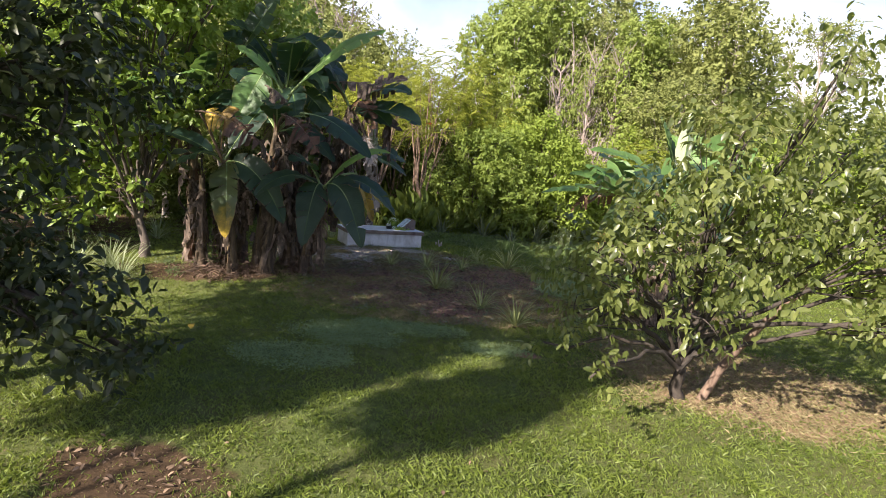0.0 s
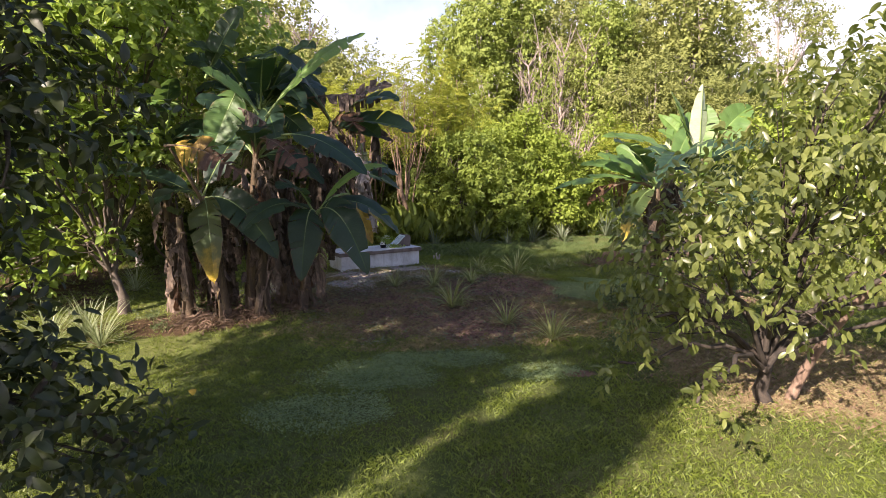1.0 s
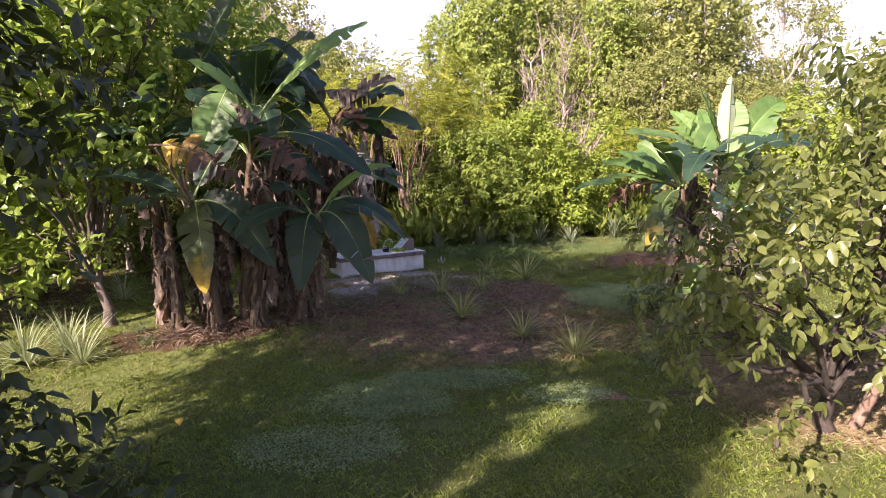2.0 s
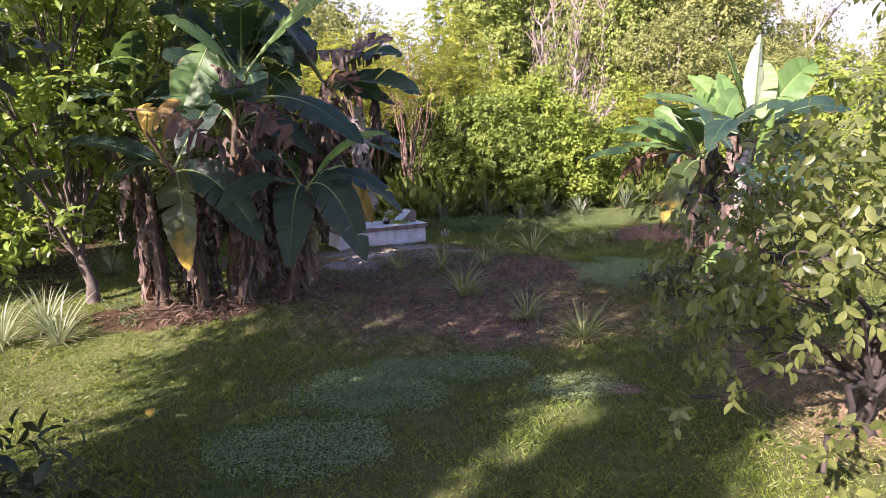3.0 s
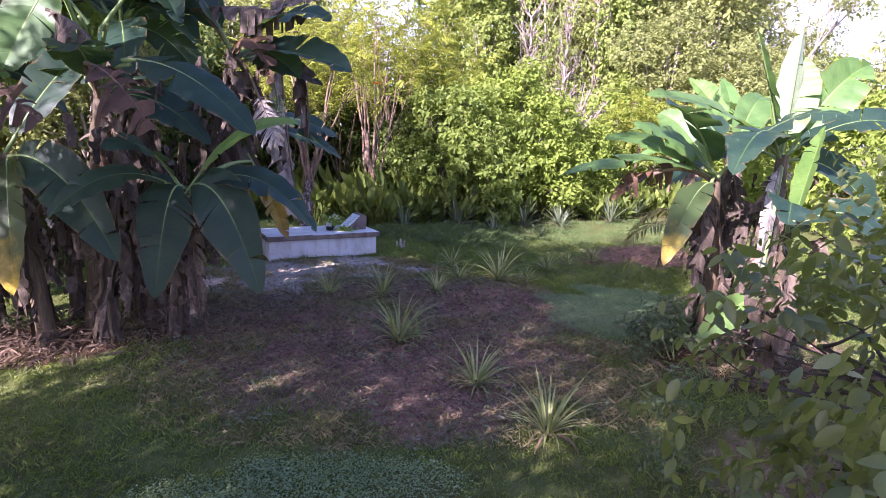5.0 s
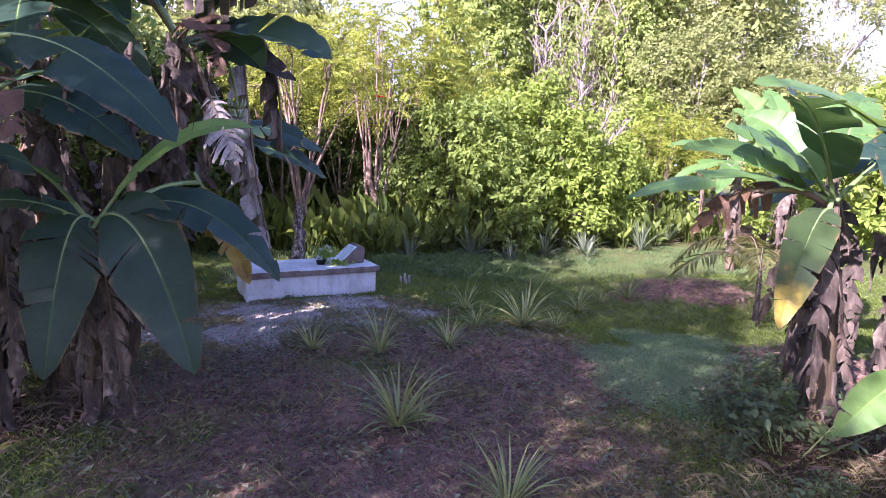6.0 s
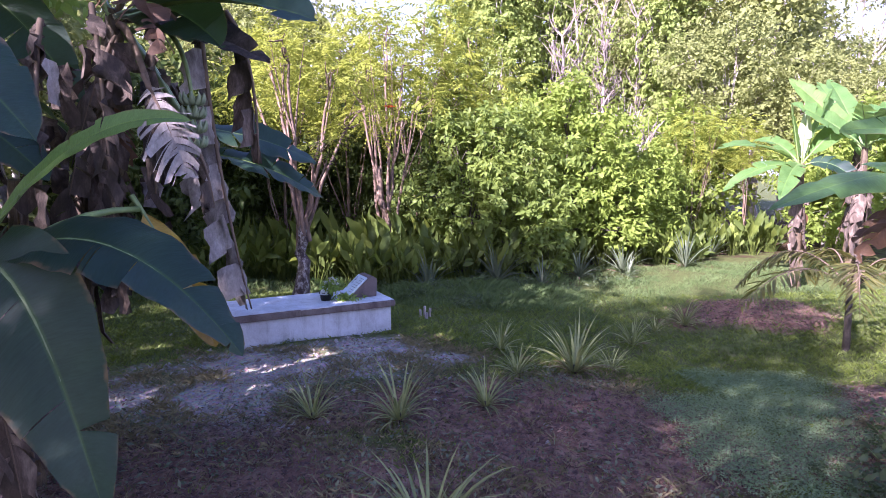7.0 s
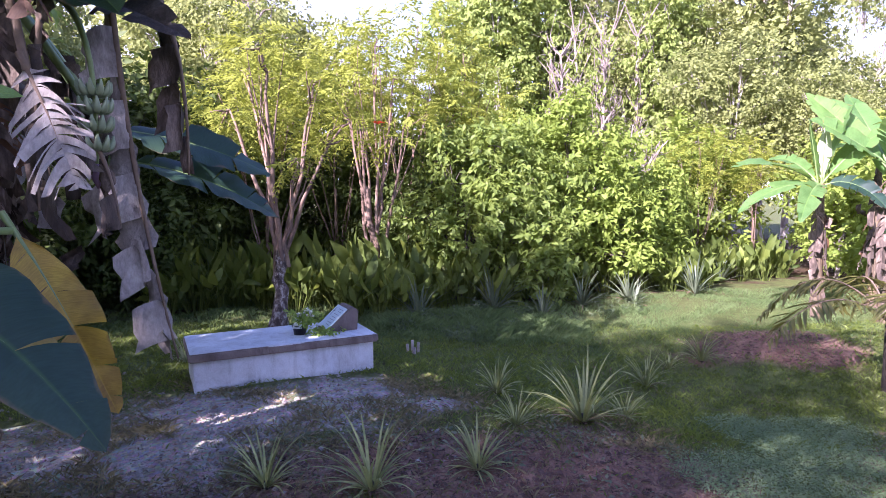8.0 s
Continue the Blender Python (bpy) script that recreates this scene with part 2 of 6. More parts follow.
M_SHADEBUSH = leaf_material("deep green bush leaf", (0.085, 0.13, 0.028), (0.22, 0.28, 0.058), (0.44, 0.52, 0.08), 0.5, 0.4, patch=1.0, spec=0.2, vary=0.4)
# darker copy of the bush leaf: canopy shade is put into its colour
M_UNDER_SHADED = leaf_material("undergrowth leaf with shade in its colour", (0.03, 0.05, 0.012), (0.105, 0.14, 0.03), (0.22, 0.3, 0.04), 0.55, 0.25, patch=1.0, spec=0.2, vary=0.4)
M_PINE = leaf_material("pineapple leaf", (0.155, 0.18, 0.06), (0.38, 0.40, 0.15), (0.3, 0.35, 0.08), 0.42, 0.2, per="object", patch=6)
M_STRAP = leaf_material("striped strap leaf", (0.15, 0.20, 0.085), (0.40, 0.44, 0.27), (0.42, 0.48, 0.18), 0.4, 0.25, per="object", patch=6)
M_GREYSTRAP = leaf_material("grey green strap leaf", (0.065, 0.09, 0.05), (0.175, 0.205, 0.125), (0.24, 0.3, 0.1), 0.55, 0.2, per="object", patch=6)
M_PALM = leaf_material("palm leaflet", (0.06, 0.07, 0.018), (0.17, 0.16, 0.04), (0.34, 0.30, 0.05), 0.4, 0.3, patch=5)
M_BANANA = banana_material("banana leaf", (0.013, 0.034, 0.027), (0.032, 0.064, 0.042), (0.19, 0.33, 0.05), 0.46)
# lit copy of the banana leaf: sunlight is put into the pale green
M_BANANA_SUNLIT = banana_material("banana leaf with sunlight in its colour", (0.08, 0.165, 0.045), (0.155, 0.265, 0.08), (0.36, 0.52, 0.08), 0.42, 0.42)
M_BANANA_YELLOW = banana_material("yellowing banana leaf", (0.15, 0.085, 0.025), (0.52, 0.37, 0.045), (0.58, 0.42, 0.05))
M_BANANA_TURN = banana_material("banana leaf yellow at the tip", (0.26, 0.17, 0.03), (0.52, 0.38, 0.05), (0.5, 0.42, 0.06), stalk_end=(0.045, 0.075, 0.032))
M_BANANA_BROWN = banana_material("withered red brown banana leaf", (0.05, 0.027, 0.017), (0.175, 0.092, 0.052), (0.22, 0.1, 0.05), 0.75, 0.15)
M_BANANA_ORANGE = banana_material("half withered banana leaf", (0.05, 0.03, 0.022), (0.15, 0.09, 0.065), (0.2, 0.1, 0.05), 0.65, 0.2, stalk_end=(0.55, 0.36, 0.05), turn_at=(0.5, 0.8))
# young leaves are pale; the near-white also holds strong sun on the blade
M_BANANA_YOUNG = banana_material("young rolled banana leaf", (0.46, 0.52, 0.32), (0.58, 0.62, 0.42), (0.6, 0.66, 0.35), 0.5, 0.3)
M_DEADLEAF = rough_material("dry banana leaf", [(0.3, (0.02, 0.014, 0.01)), (0.5, (0.075, 0.053, 0.038)), (0.76, (0.25, 0.19, 0.145))], 9, 0.8, 0.03, (1, 1, 0.35), 45, 0.6)
M_PALEDEAD = rough_material("bleached dry banana leaf", [(0.28, (0.10, 0.08, 0.07)), (0.45, (0.26, 0.23, 0.21)), (0.8, (0.44, 0.405, 0.38))], 7, 0.8, 0.02, (1, 1, 0.5), 45)
M_RIB = plain("banana midrib", (0.17, 0.24, 0.08), 0.45)
M_RIB_DRY = plain("dry midrib", (0.15, 0.105, 0.07), 0.8)
M_STEM = rough_material("banana pseudostem", [(0.25, (0.022, 0.015, 0.01)), (0.5, (0.085, 0.058, 0.032)), (0.8, (0.24, 0.175, 0.085))], 4, 0.65, 0.025, (6, 6, 0.5), 40, 0.4)
M_BARK = rough_material("lichen bark", [(0.3, (0.07, 0.055, 0.045)), (0.55, (0.20, 0.17, 0.145)), (0.8, (0.42, 0.39, 0.34))], 4, 0.9, 0.02, (1.5, 1.5, 0.6), 25, 0.3)
M_BARK_PALE = rough_material("pale smooth bark", [(0.3, (0.20, 0.17, 0.14)), (0.6, (0.39, 0.345, 0.30)), (0.85, (0.52, 0.48, 0.43))], 4, 0.8, 0.01, (1.5, 1.5, 0.6), 25, 0.3)
M_BARK_DARK = rough_material("dark bark", [(0.3, (0.018, 0.014, 0.011)), (0.7, (0.07, 0.055, 0.042))], 6, 0.85, 0.015)
M_HEAD = concrete_material("brown grey concrete", (0.16, 0.125, 0.11), (0.07, 0.05, 0.042), 0.8)
M_WHITE = concrete_material("whitewashed concrete", (0.56, 0.59, 0.62), (0.27, 0.26, 0.245), 0.6)
M_SLAB = concrete_material("weathered slab concrete", (0.19, 0.155, 0.135), (0.075, 0.054, 0.045), 0.95)
M_LITTER = leaf_material("fallen leaf", (0.085, 0.053, 0.035), (0.29, 0.20, 0.13), (0.3, 0.2, 0.1), 0.8, 0.1, patch=3)
M_HEAP = leaf_material("dry banana strip", (0.045, 0.029, 0.02), (0.22, 0.15, 0.105), (0.25, 0.17, 0.1), 0.85, 0.1, patch=3)
M_DRYGRASS = leaf_material("half dry grass", (0.10, 0.088, 0.038), (0.34, 0.285, 0.15), (0.3, 0.26, 0.1), 0.7, 0.2, patch=1.6)
M_MULCH = leaf_material("fine dry mulch", (0.03, 0.018, 0.015), (0.30, 0.21, 0.165), (0.2, 0.12, 0.08), 0.85, 0.08, patch=2, vary=0.8)
M_BARK_TAN = rough_material("pinkish tan bark", [(0.3, (0.07, 0.045, 0.032)), (0.6, (0.20, 0.135, 0.095)), (0.85, (0.34, 0.26, 0.2))], 4, 0.85, 0.01, (1.5, 1.5, 0.6), 25, 0.4)
M_BARK_MID = rough_material("grey brown bark", [(0.3, (0.04, 0.032, 0.026)), (0.6, (0.11, 0.088, 0.07)), (0.85, (0.2, 0.17, 0.145))], 5, 0.9, 0.015, (1.5, 1.5, 0.6), 25, 0.2)
M_LICHEN = rough_material("dark bark with pale lichen blotches", [(0.42, (0.05, 0.035, 0.03)), (0.52, (0.13, 0.10, 0.085)), (0.6, (0.30, 0.28, 0.26)), (0.85, (0.42, 0.41, 0.38))], 14, 0.9, 0.02, (1, 1, 0.6), 40)
M_YELLOWLEAF = leaf_material("yellow fallen leaf", (0.42, 0.27, 0.04), (0.62, 0.45, 0.07), (0.6, 0.45, 0.08), 0.6, 0.25, patch=12)
M_CLOD = rough_material("clod of red soil", [(0.25, (0.05, 0.028, 0.023)), (0.6, (0.15, 0.088, 0.07)), (0.85, (0.26, 0.17, 0.14))], 12, 0.95, 0.004)
M_STONE = rough_material("gravel stone", [(0.25, (0.16, 0.135, 0.118)), (0.6, (0.34, 0.305, 0.275)), (0.85, (0.58, 0.54, 0.5))], 12, 0.9, 0.004)


# ---------- mesh tools ----------
def part(name, data, material, parent=None, label="", smooth=True):
    """Links a mesh, or (verts, faces) arrays, as one object under a thing or part."""
    if isinstance(data, bmesh.types.BMesh):
        me = bpy.data.meshes.new(name)
        data.to_mesh(me)
        data.free()
    elif isinstance(data, bpy.types.Mesh):
        me = data
    else:
        me = bpy.data.meshes.new(name)
        v, f = data[0], data[1]
        f = np.asarray(f, dtype=np.int32)
        me.vertices.add(len(v))
        me.vertices.foreach_set("co", np.asarray(v, dtype=np.float32).ravel())
        me.loops.add(f.size)
        me.loops.foreach_set("vertex_index", f.ravel())
        me.polygons.add(len(f))
        me.polygons.foreach_set("loop_start", np.arange(len(f), dtype=np.int32) * f.shape[1])
        if smooth:
            me.polygons.foreach_set("use_smooth", np.ones(len(f), dtype=bool))
        if len(data) > 2:
            uv = me.uv_layers.new(name="UVMap")
            uv.data.foreach_set("uv", np.asarray(data[2], dtype=np.float32)[f.ravel()].ravel())
        me.update(calc_edges=True)
        me.validate()
    if material and not me.materials:
        me.materials.append(material)
    ob = new(name, me)
    if parent:
        ob.parent = parent
    if label:
        tagged(ob, label)
    return ob


def thing(name, at, label, category, group="", kind=""):
    ob = new(name)
    ob.location = at
    ob.empty_display_size = 0.2
    return tagged(ob, label, category, group, kind)


def unit(a):
    return a / np.maximum(np.linalg.norm(a, axis=-1, keepdims=True), 1e-9)


def join(pieces):
    """Joins (verts, faces[, uv]) pieces of the same face size."""
    vs, fs, us, k = [], [], [], 0
    for p in pieces:
        vs.append(np.asarray(p[0], float))
        fs.append(np.asarray(p[1]) + k)
        if len(p) > 2:
            us.append(p[2])
        k += len(p[0])
    out = (np.concatenate(vs), np.concatenate(fs))
    return out + (np.concatenate(us),) if us else out


def tube(points, radii, sides=7, rng=None, rough=0.0):
    """A tapered tube along points, closed at its end, as quads."""
    P, R = np.asarray(points, float), np.asarray(radii, float)
    T = unit(np.gradient(P, axis=0))
    ref = np.array((1.0, 0.0, 0.0)) if abs(T[0][2]) > 0.7 else np.array((0.0, 0.0, 1.0))
    X = unit(np.cross(T, ref))
    Y = np.cross(T, X)
    a = np.linspace(0, 2 * math.pi, sides, endpoint=False)
    r = R[:, None] * np.ones((1, sides))
    if rng is not None and rough:
        r = r * (1 + rough * rng.standard_normal(r.shape))
    V = P[:, None, :] + r[..., None] * (np.cos(a)[None, :, None] * X[:, None, :] + np.sin(a)[None, :, None] * Y[:, None, :])
    n = len(P)
    i, j = np.meshgrid(np.arange(n - 1), np.arange(sides), indexing="ij")
    i, j = i.ravel(), j.ravel()
    k = (j + 1) % sides
    F = np.stack([i * sides + j, i * sides + k, (i + 1) * sides + k, (i + 1) * sides + j], 1)
    V = np.concatenate([V.reshape(-1, 3), P[-1:]])
    c = len(V) - 1
    o = (n - 1) * sides
    cap = np.stack([o + np.arange(0, sides - 1, 2), o + np.arange(1, sides, 2), o + (np.arange(2, sides + 1, 2) % sides), np.full(len(np.arange(0, sides - 1, 2)), c)], 1)
    return V, np.concatenate([F, cap])


def bezier(a, b, c, n=8):
    t = np.linspace(0, 1, n)[:, None]
    a, b, c = (np.asarray(q, float) for q in (a, b, c))
    return (1 - t) ** 2 * a + 2 * t * (1 - t) * b + t * t * c


def leaves(rng, P, axis, normal, L, W, near=False):
    """One folded, pointed leaf at each P along axis: near ones of 8 triangles, far ones of 2."""
    axis = unit(axis)
    side = unit(np.cross(axis, normal))
    nrm = np.cross(side, axis)
    L, W = np.broadcast_to(L, (len(P),))[:, None], np.broadcast_to(W, (len(P),))[:, None]
    n = len(P)
    if not near:
        V = np.stack([P, P + axis * L * 0.45 + side * W * 0.5 + nrm * W * 0.12, P + axis * L - nrm * L * 0.1, P + axis * L * 0.45 - side * W * 0.5 + nrm * W * 0.12], 1)
        F = np.arange(n)[:, None] * 4 + np.array([0, 1, 2, 0, 2, 3])[None, :]
        return V.reshape(-1, 3), F.reshape(-1, 3)
    bend = rng.uniform(0.05, 0.3, (n, 1))
    if near == 2:
        # leathery leaf with a rounded outline, 16 triangles
        rows = [P]
        for q, half in ((0.16, 0.34), (0.4, 0.5), (0.66, 0.45), (0.88, 0.22)):
            c = P + axis * L * q - nrm * L * bend * q * q
            rise = nrm * W * half * (0.22 + 0.3 * bend)
            rows += [c + side * W * half + rise, c, c - side * W * half + rise]
        V = np.stack(rows + [P + axis * L - nrm * L * bend], 1)
        tri = [0, 2, 1, 0, 3, 2, 13, 10, 11, 13, 11, 12]
        for r in (1, 4, 7):
            tri += [r, r + 1, r + 3, r + 1, r + 4, r + 3, r + 1, r + 2, r + 4, r + 2, r + 5, r + 4]
        F = np.arange(n)[:, None] * 14 + np.array(tri)[None, :]
        return V.reshape(-1, 3), F.reshape(-1, 3)
    c1, c2 = P + axis * L * 0.33 + nrm * L * 0.03, P + axis * L * 0.68 - nrm * L * bend * 0.25
    tip = P + axis * L - nrm * L * bend
    up = nrm * W * 0.14
    V = np.stack([P, c1, c2, tip, c1 + side * W * 0.48 + up, c2 + side * W * 0.42 + up, c1 - side * W * 0.48 + up, c2 - side * W * 0.42 + up], 1)
    tri = [0, 1, 4, 0, 6, 1, 1, 5, 4, 1, 2, 5, 1, 6, 7, 1, 7, 2, 2, 3, 5, 2, 7, 3]
    F = np.arange(n)[:, None] * 8 + np.array(tri)[None, :]
    return V.reshape(-1, 3), F.reshape(-1, 3)


def twigs(rng, C, D, k, twig, L, W, near=False, droop=0.25, spread=0.9, face=None):
    """k leaves set round each twig that starts at C and runs along D; face: the way the blades turn to."""
    D = unit(D)
    ref = unit(rng.standard_normal(D.shape))
    A = unit(np.cross(D, ref))
    B = np.cross(D, A)
    out = []
    for j in range(k):
        s = (j + 0.3 + 0.5 * rng.random((len(C), 1))) / k
        phi = j * 2.4 + rng.uniform(-0.5, 0.5, (len(C), 1))
        around = np.cos(phi) * A + np.sin(phi) * B
        ax = D * 0.5 + around * spread + np.array((0, 0, -droop)) + 0.2 * rng.standard_normal(D.shape)
        nm = np.array((0, 0, 0.7)) + 0.5 * rng.standard_normal(D.shape)
        if face is not None:
            nm = nm + 0.6 * face
        size = rng.uniform(0.65, 1.15, len(C))
        out.append(leaves(rng, C + D * twig * s, ax, nm, L * size, W * size, near))
    return join(out)


def fronds(rng, C, D, pairs, rachis, L, W, droop=0.35):
    """A feathery leaf at each C: two rows of leaflets along a drooping rachis."""
    D = unit(D * np.array((1, 1, 0.5)))
    up = unit(np.array((0, 0, 1.0)) + 0.35 * rng.standard_normal(D.shape))
    side = unit(np.cross(D, up))
    length = rachis * rng.uniform(0.7, 1.2, (len(C), 1))
    out = []
    for j in range(pairs):
        q = (j + 1.0) / pairs
        P = C + D * length * q - np.array((0, 0, 1.0)) * droop * length * q * q
        size = math.sin(0.6 + 2.1 * q) * rng.uniform(0.85, 1.1, len(C))
        for sg in (1, -1):
            ax = sg * side + 0.45 * D + np.array((0, 0, -0.25)) + 0.12 * rng.standard_normal(D.shape)
            out.append(leaves(rng, P, ax, up + 0.2 * rng.standard_normal(D.shape), L * size, W * size))
    return join(out)


def in_lobes(rng, lobes, n, shell=0.5):
    """n places in the outer part of the lobes (x, y, z, rx, ry, rz), and the way out from each."""
    w = np.array([q[3] * q[4] * q[5] for q in lobes]) ** 0.62
    pick = rng.choice(len(lobes), n, p=w / w.sum())
    Lb = np.asarray(lobes, float)[pick]
    u = unit(rng.standard_normal((n, 3)))
    lump = 1 + 0.18 * np.sin(3.1 * u[:, :1] * 2 + pick[:, None]) + 0.15 * np.sin(5.3 * u[:, 1:2] + 2.0 * pick[:, None]) + 0.12 * np.sin(6.1 * u[:, 2:] * 1.3)
    r = (shell + (1 - shell) * rng.random((n, 1)) ** 0.6) * lump
    return Lb[:, :3] + u * r * Lb[:, 3:6], u, pick


def tree(name, at, label, seed, trunk_r, fork, lobes, n, k, L, W, leaf, bark, near=False, twig=0.3, lean=(0, 0), category="tree", group="", shell=0.45, droop=0.25, limbs=10, stems=False, fine=None, pinnate=0, limb_bark=None, limb_max=1.0):
    """A tapered trunk, limbs to each lobe of the crown, branches, and many leaves on twigs."""
    rng = np.random.default_rng(seed)
    root = thing(name, at, label, category, group)
    top = np.array((lean[0], lean[1], fork))
    path = bezier((0, 0, -0.1), (0.2 * lean[0], 0.2 * lean[1], fork * 0.5), top, 9) + np.concatenate([np.zeros((1, 3)), 0.25 * trunk_r * rng.standard_normal((8, 3))])
    path[-1] = top
    flare = trunk_r * (1 + 0.6 * np.exp(-np.linspace(0, 6, 9)))
    part("trunk", tube(path, flare * np.linspace(1, 0.62, 9), 9, rng, 0.05), bark, root)
    C, U, pick = in_lobes(rng, lobes, n, shell)
    for i, q in enumerate(lobes):
        mid = np.array(q[:3], float)
        start = path[int(rng.integers(0, 3) if stems else rng.integers(5, 9))]
        bend = (start + mid) / 2 + np.array((0, 0, 0.15 * np.linalg.norm(mid - start)))
        limb = bezier(start, bend, mid, 8) + 0.03 * rng.standard_normal((8, 3))
        wood = [tube(limb, np.linspace(min(trunk_r * 0.42, limb_max), min(trunk_r * 0.16, 0.4 * limb_max), 8), 6)]
        own = np.flatnonzero(pick == i)
        own = own[:min(limbs, len(own) // 4)]
        for c in C[own]:
            s = limb[int(rng.integers(3, 8))]
            wood.append(tube(bezier(s, (s + c) / 2 + 0.12 * rng.standard_normal(3), c, 6), np.linspace(trunk_r * 0.16, trunk_r * 0.04, 6), 5))
        part("limb", join(wood), limb_bark or bark, root)
    D = 0.8 * U + 0.55 * rng.standard_normal(U.shape) + np.array((0, 0, 0.15))
    if fine:
        low = np.isin(pick, fine)
        part("low_crown", twigs(rng, C[low], D[low], k, twig, L, W, True, droop, face=U[low]), leaf, root)
        C, D, U, near = C[~low], D[~low], U[~low], False
    if pinnate:
        part("crown", fronds(rng, C, D, pinnate, twig, L, W, droop), leaf, root)
    else:
        part("crown", twigs(rng, C, D, k, twig, L, W, near, droop, face=U), leaf, root)
    return root


# ---------- ground ----------
def bump_at(x, y, cx, cy, rx, ry):
    return np.exp(-((x - cx) / rx) ** 2 - ((y - cy) / ry) ** 2)


def height(x, y):
    x, y = np.asarray(x, float), np.asarray(y, float)
    z = -0.13 + 0.13 * bump_at(x, y, -1, 16.5, 3.2, 3.5) - 0.42 * bump_at(x, y, 5.2, 17.2, 2.6, 3.2) - 0.35 * bump_at(x, y, -4.8, 9.8, 1.8, 1.8)
    z = z + 0.24 * bump_at(x, y, 5.9, 19.5, 1.1, 0.7) + 0.10 * bump_at(x, y, 1.5, 14.9, 0.8, 0.6) + 0.12 * bump_at(x, y, -3.4, 12.2, 1.3, 0.9)
    return z + 0.012 * np.sin(2.3 * x + 1.1 * y) + 0.012 * np.sin(1.4 * x - 2.7 * y + 1)


ZONES = {
    "soil": [(0.3, 14.5, 1.5, 0.8), (0.4, 12.0, 2.3, 1.7), (1.9, 13.9, 1.5, 1.5), (-1.6, 13.2, 1.4, 1.2), (5.9, 19.4, 1.5, 0.9), (0.7, 10.9, 1.1, 0.9), (4.9, 13.6, 1.6, 1.3), (5.6, 15.0, 1.0, 1.2), (1.85, 8.75, 0.22, 0.13)],
    "dry": [(4.1, 8.7, 1.35, 1.7), (5.3, 8.4, 1.6, 1.5)],
    "gravel": [(-1.6, 15.6, 2.0, 1.0), (-0.6, 16.3, 1.2, 0.7), (-3.0, 14.7, 1.2, 1.0), (0.5, 16.0, 0.5, 0.3), (-1.9, 14.6, 1.5, 0.9)],
    "litter": [(-3.5, 11.95, 1.1, 0.55), (-1.35, 4.85, 0.7, 0.5), (-4.6, 11.9, 1.0, 0.6), (4.3, 11.9, 1.2, 1.0), (-4, 24.5, 9, 3.0), (6, 29, 9, 3), (0, 40, 40, 14), (-13, 14, 6, 12)],
    "cover": [(-0.75, 8.75, 0.85, 0.55), (0.2, 9.35, 0.85, 0.4), (-1.0, 7.7, 0.75, 0.5), (1.35, 8.75, 0.5, 0.3), (3.1, 13.5, 0.72, 0.95), (3.5, 14.5, 0.95, 1.0), (4.15, 15.6, 0.9, 0.95), (4.75, 16.3, 0.6, 0.55)],
}


def zone_at(name, x, y):
    best = np.full(np.shape(x), -1.0)
    for cx, cy, rx, ry in ZONES[name]:
        best = np.maximum(best, 1 - np.sqrt(((x - cx) / rx) ** 2 + ((y - cy) / ry) ** 2))
    wob = 0.10 * np.sin(3.1 * x + 1.7 * y) + 0.08 * np.sin(5.2 * y - 2.3 * x + 1) + 0.06 * np.sin(9.1 * x + 4 * y)
    return best + wob


def build_ground():
    far = np.array([40, 70, 120, 250, 600.0, 1500.0])
    gx = np.concatenate([-far[::-1] - 14, np.arange(-14, 16.01, 0.14), far + 16])
    gy = np.concatenate([-far[::-1] - 8, np.arange(-8, 34.01, 0.14), far + 34])
    X, Y = np.meshgrid(gx, gy, indexing="ij")
    Z = height(X, Y) + 0.01 * np.sin(17 * X + 5 * np.sin(3 * Y)) * np.sin(15 * Y + 4 * np.sin(4 * X))
    nx, ny = X.shape
    i, j = np.meshgrid(np.arange(nx - 1), np.arange(ny - 1), indexing="ij")
    i, j = i.ravel(), j.ravel()
    F = np.stack([i * ny + j, (i + 1) * ny + j, (i + 1) * ny + j + 1, i * ny + j + 1], 1)
    ob = part("ground", (np.stack([X, Y, Z], -1).reshape(-1, 3), F), M_GROUND)
    for name in ("soil", "dry", "gravel", "litter"):
        a = ob.data.attributes.new(name, "FLOAT", "POINT")
        a.data.foreach_set("value", np.clip(zone_at(name, X, Y), -1, 1).astype(np.float32).ravel())
    return tagged(ob, "uneven garden ground of turf, bare red soil and grit", "ground", kind="structure")


def blades(rng, x, y, h, w, lean=0.5):
    """Grass: one bent blade of two triangles at each place."""
    n = len(x)
    a = rng.uniform(0, 2 * math.pi, n)
    side = np.stack([np.cos(a), np.sin(a), np.zeros(n)], 1)
    ln = rng.standard_normal((n, 3)) * np.array((1, 1, 0)) * lean
    P = np.stack([x, y, height(x, y) - 0.005], 1)
    mid = P + (np.array((0, 0, 0.6)) + 0.3 * ln) * h[:, None]
    tip = P + (np.array((0, 0, 0.95)) + ln) * h[:, None]
    V = np.stack([P - side * w[:, None] / 2, P + side * w[:, None] / 2, mid + side * w[:, None] * 0.4, tip], 1)
    F = np.arange(n)[:, None] * 4 + np.array([0, 1, 2, 0, 2, 3])[None, :]
    return V.reshape(-1, 3), F.reshape(-1, 3)


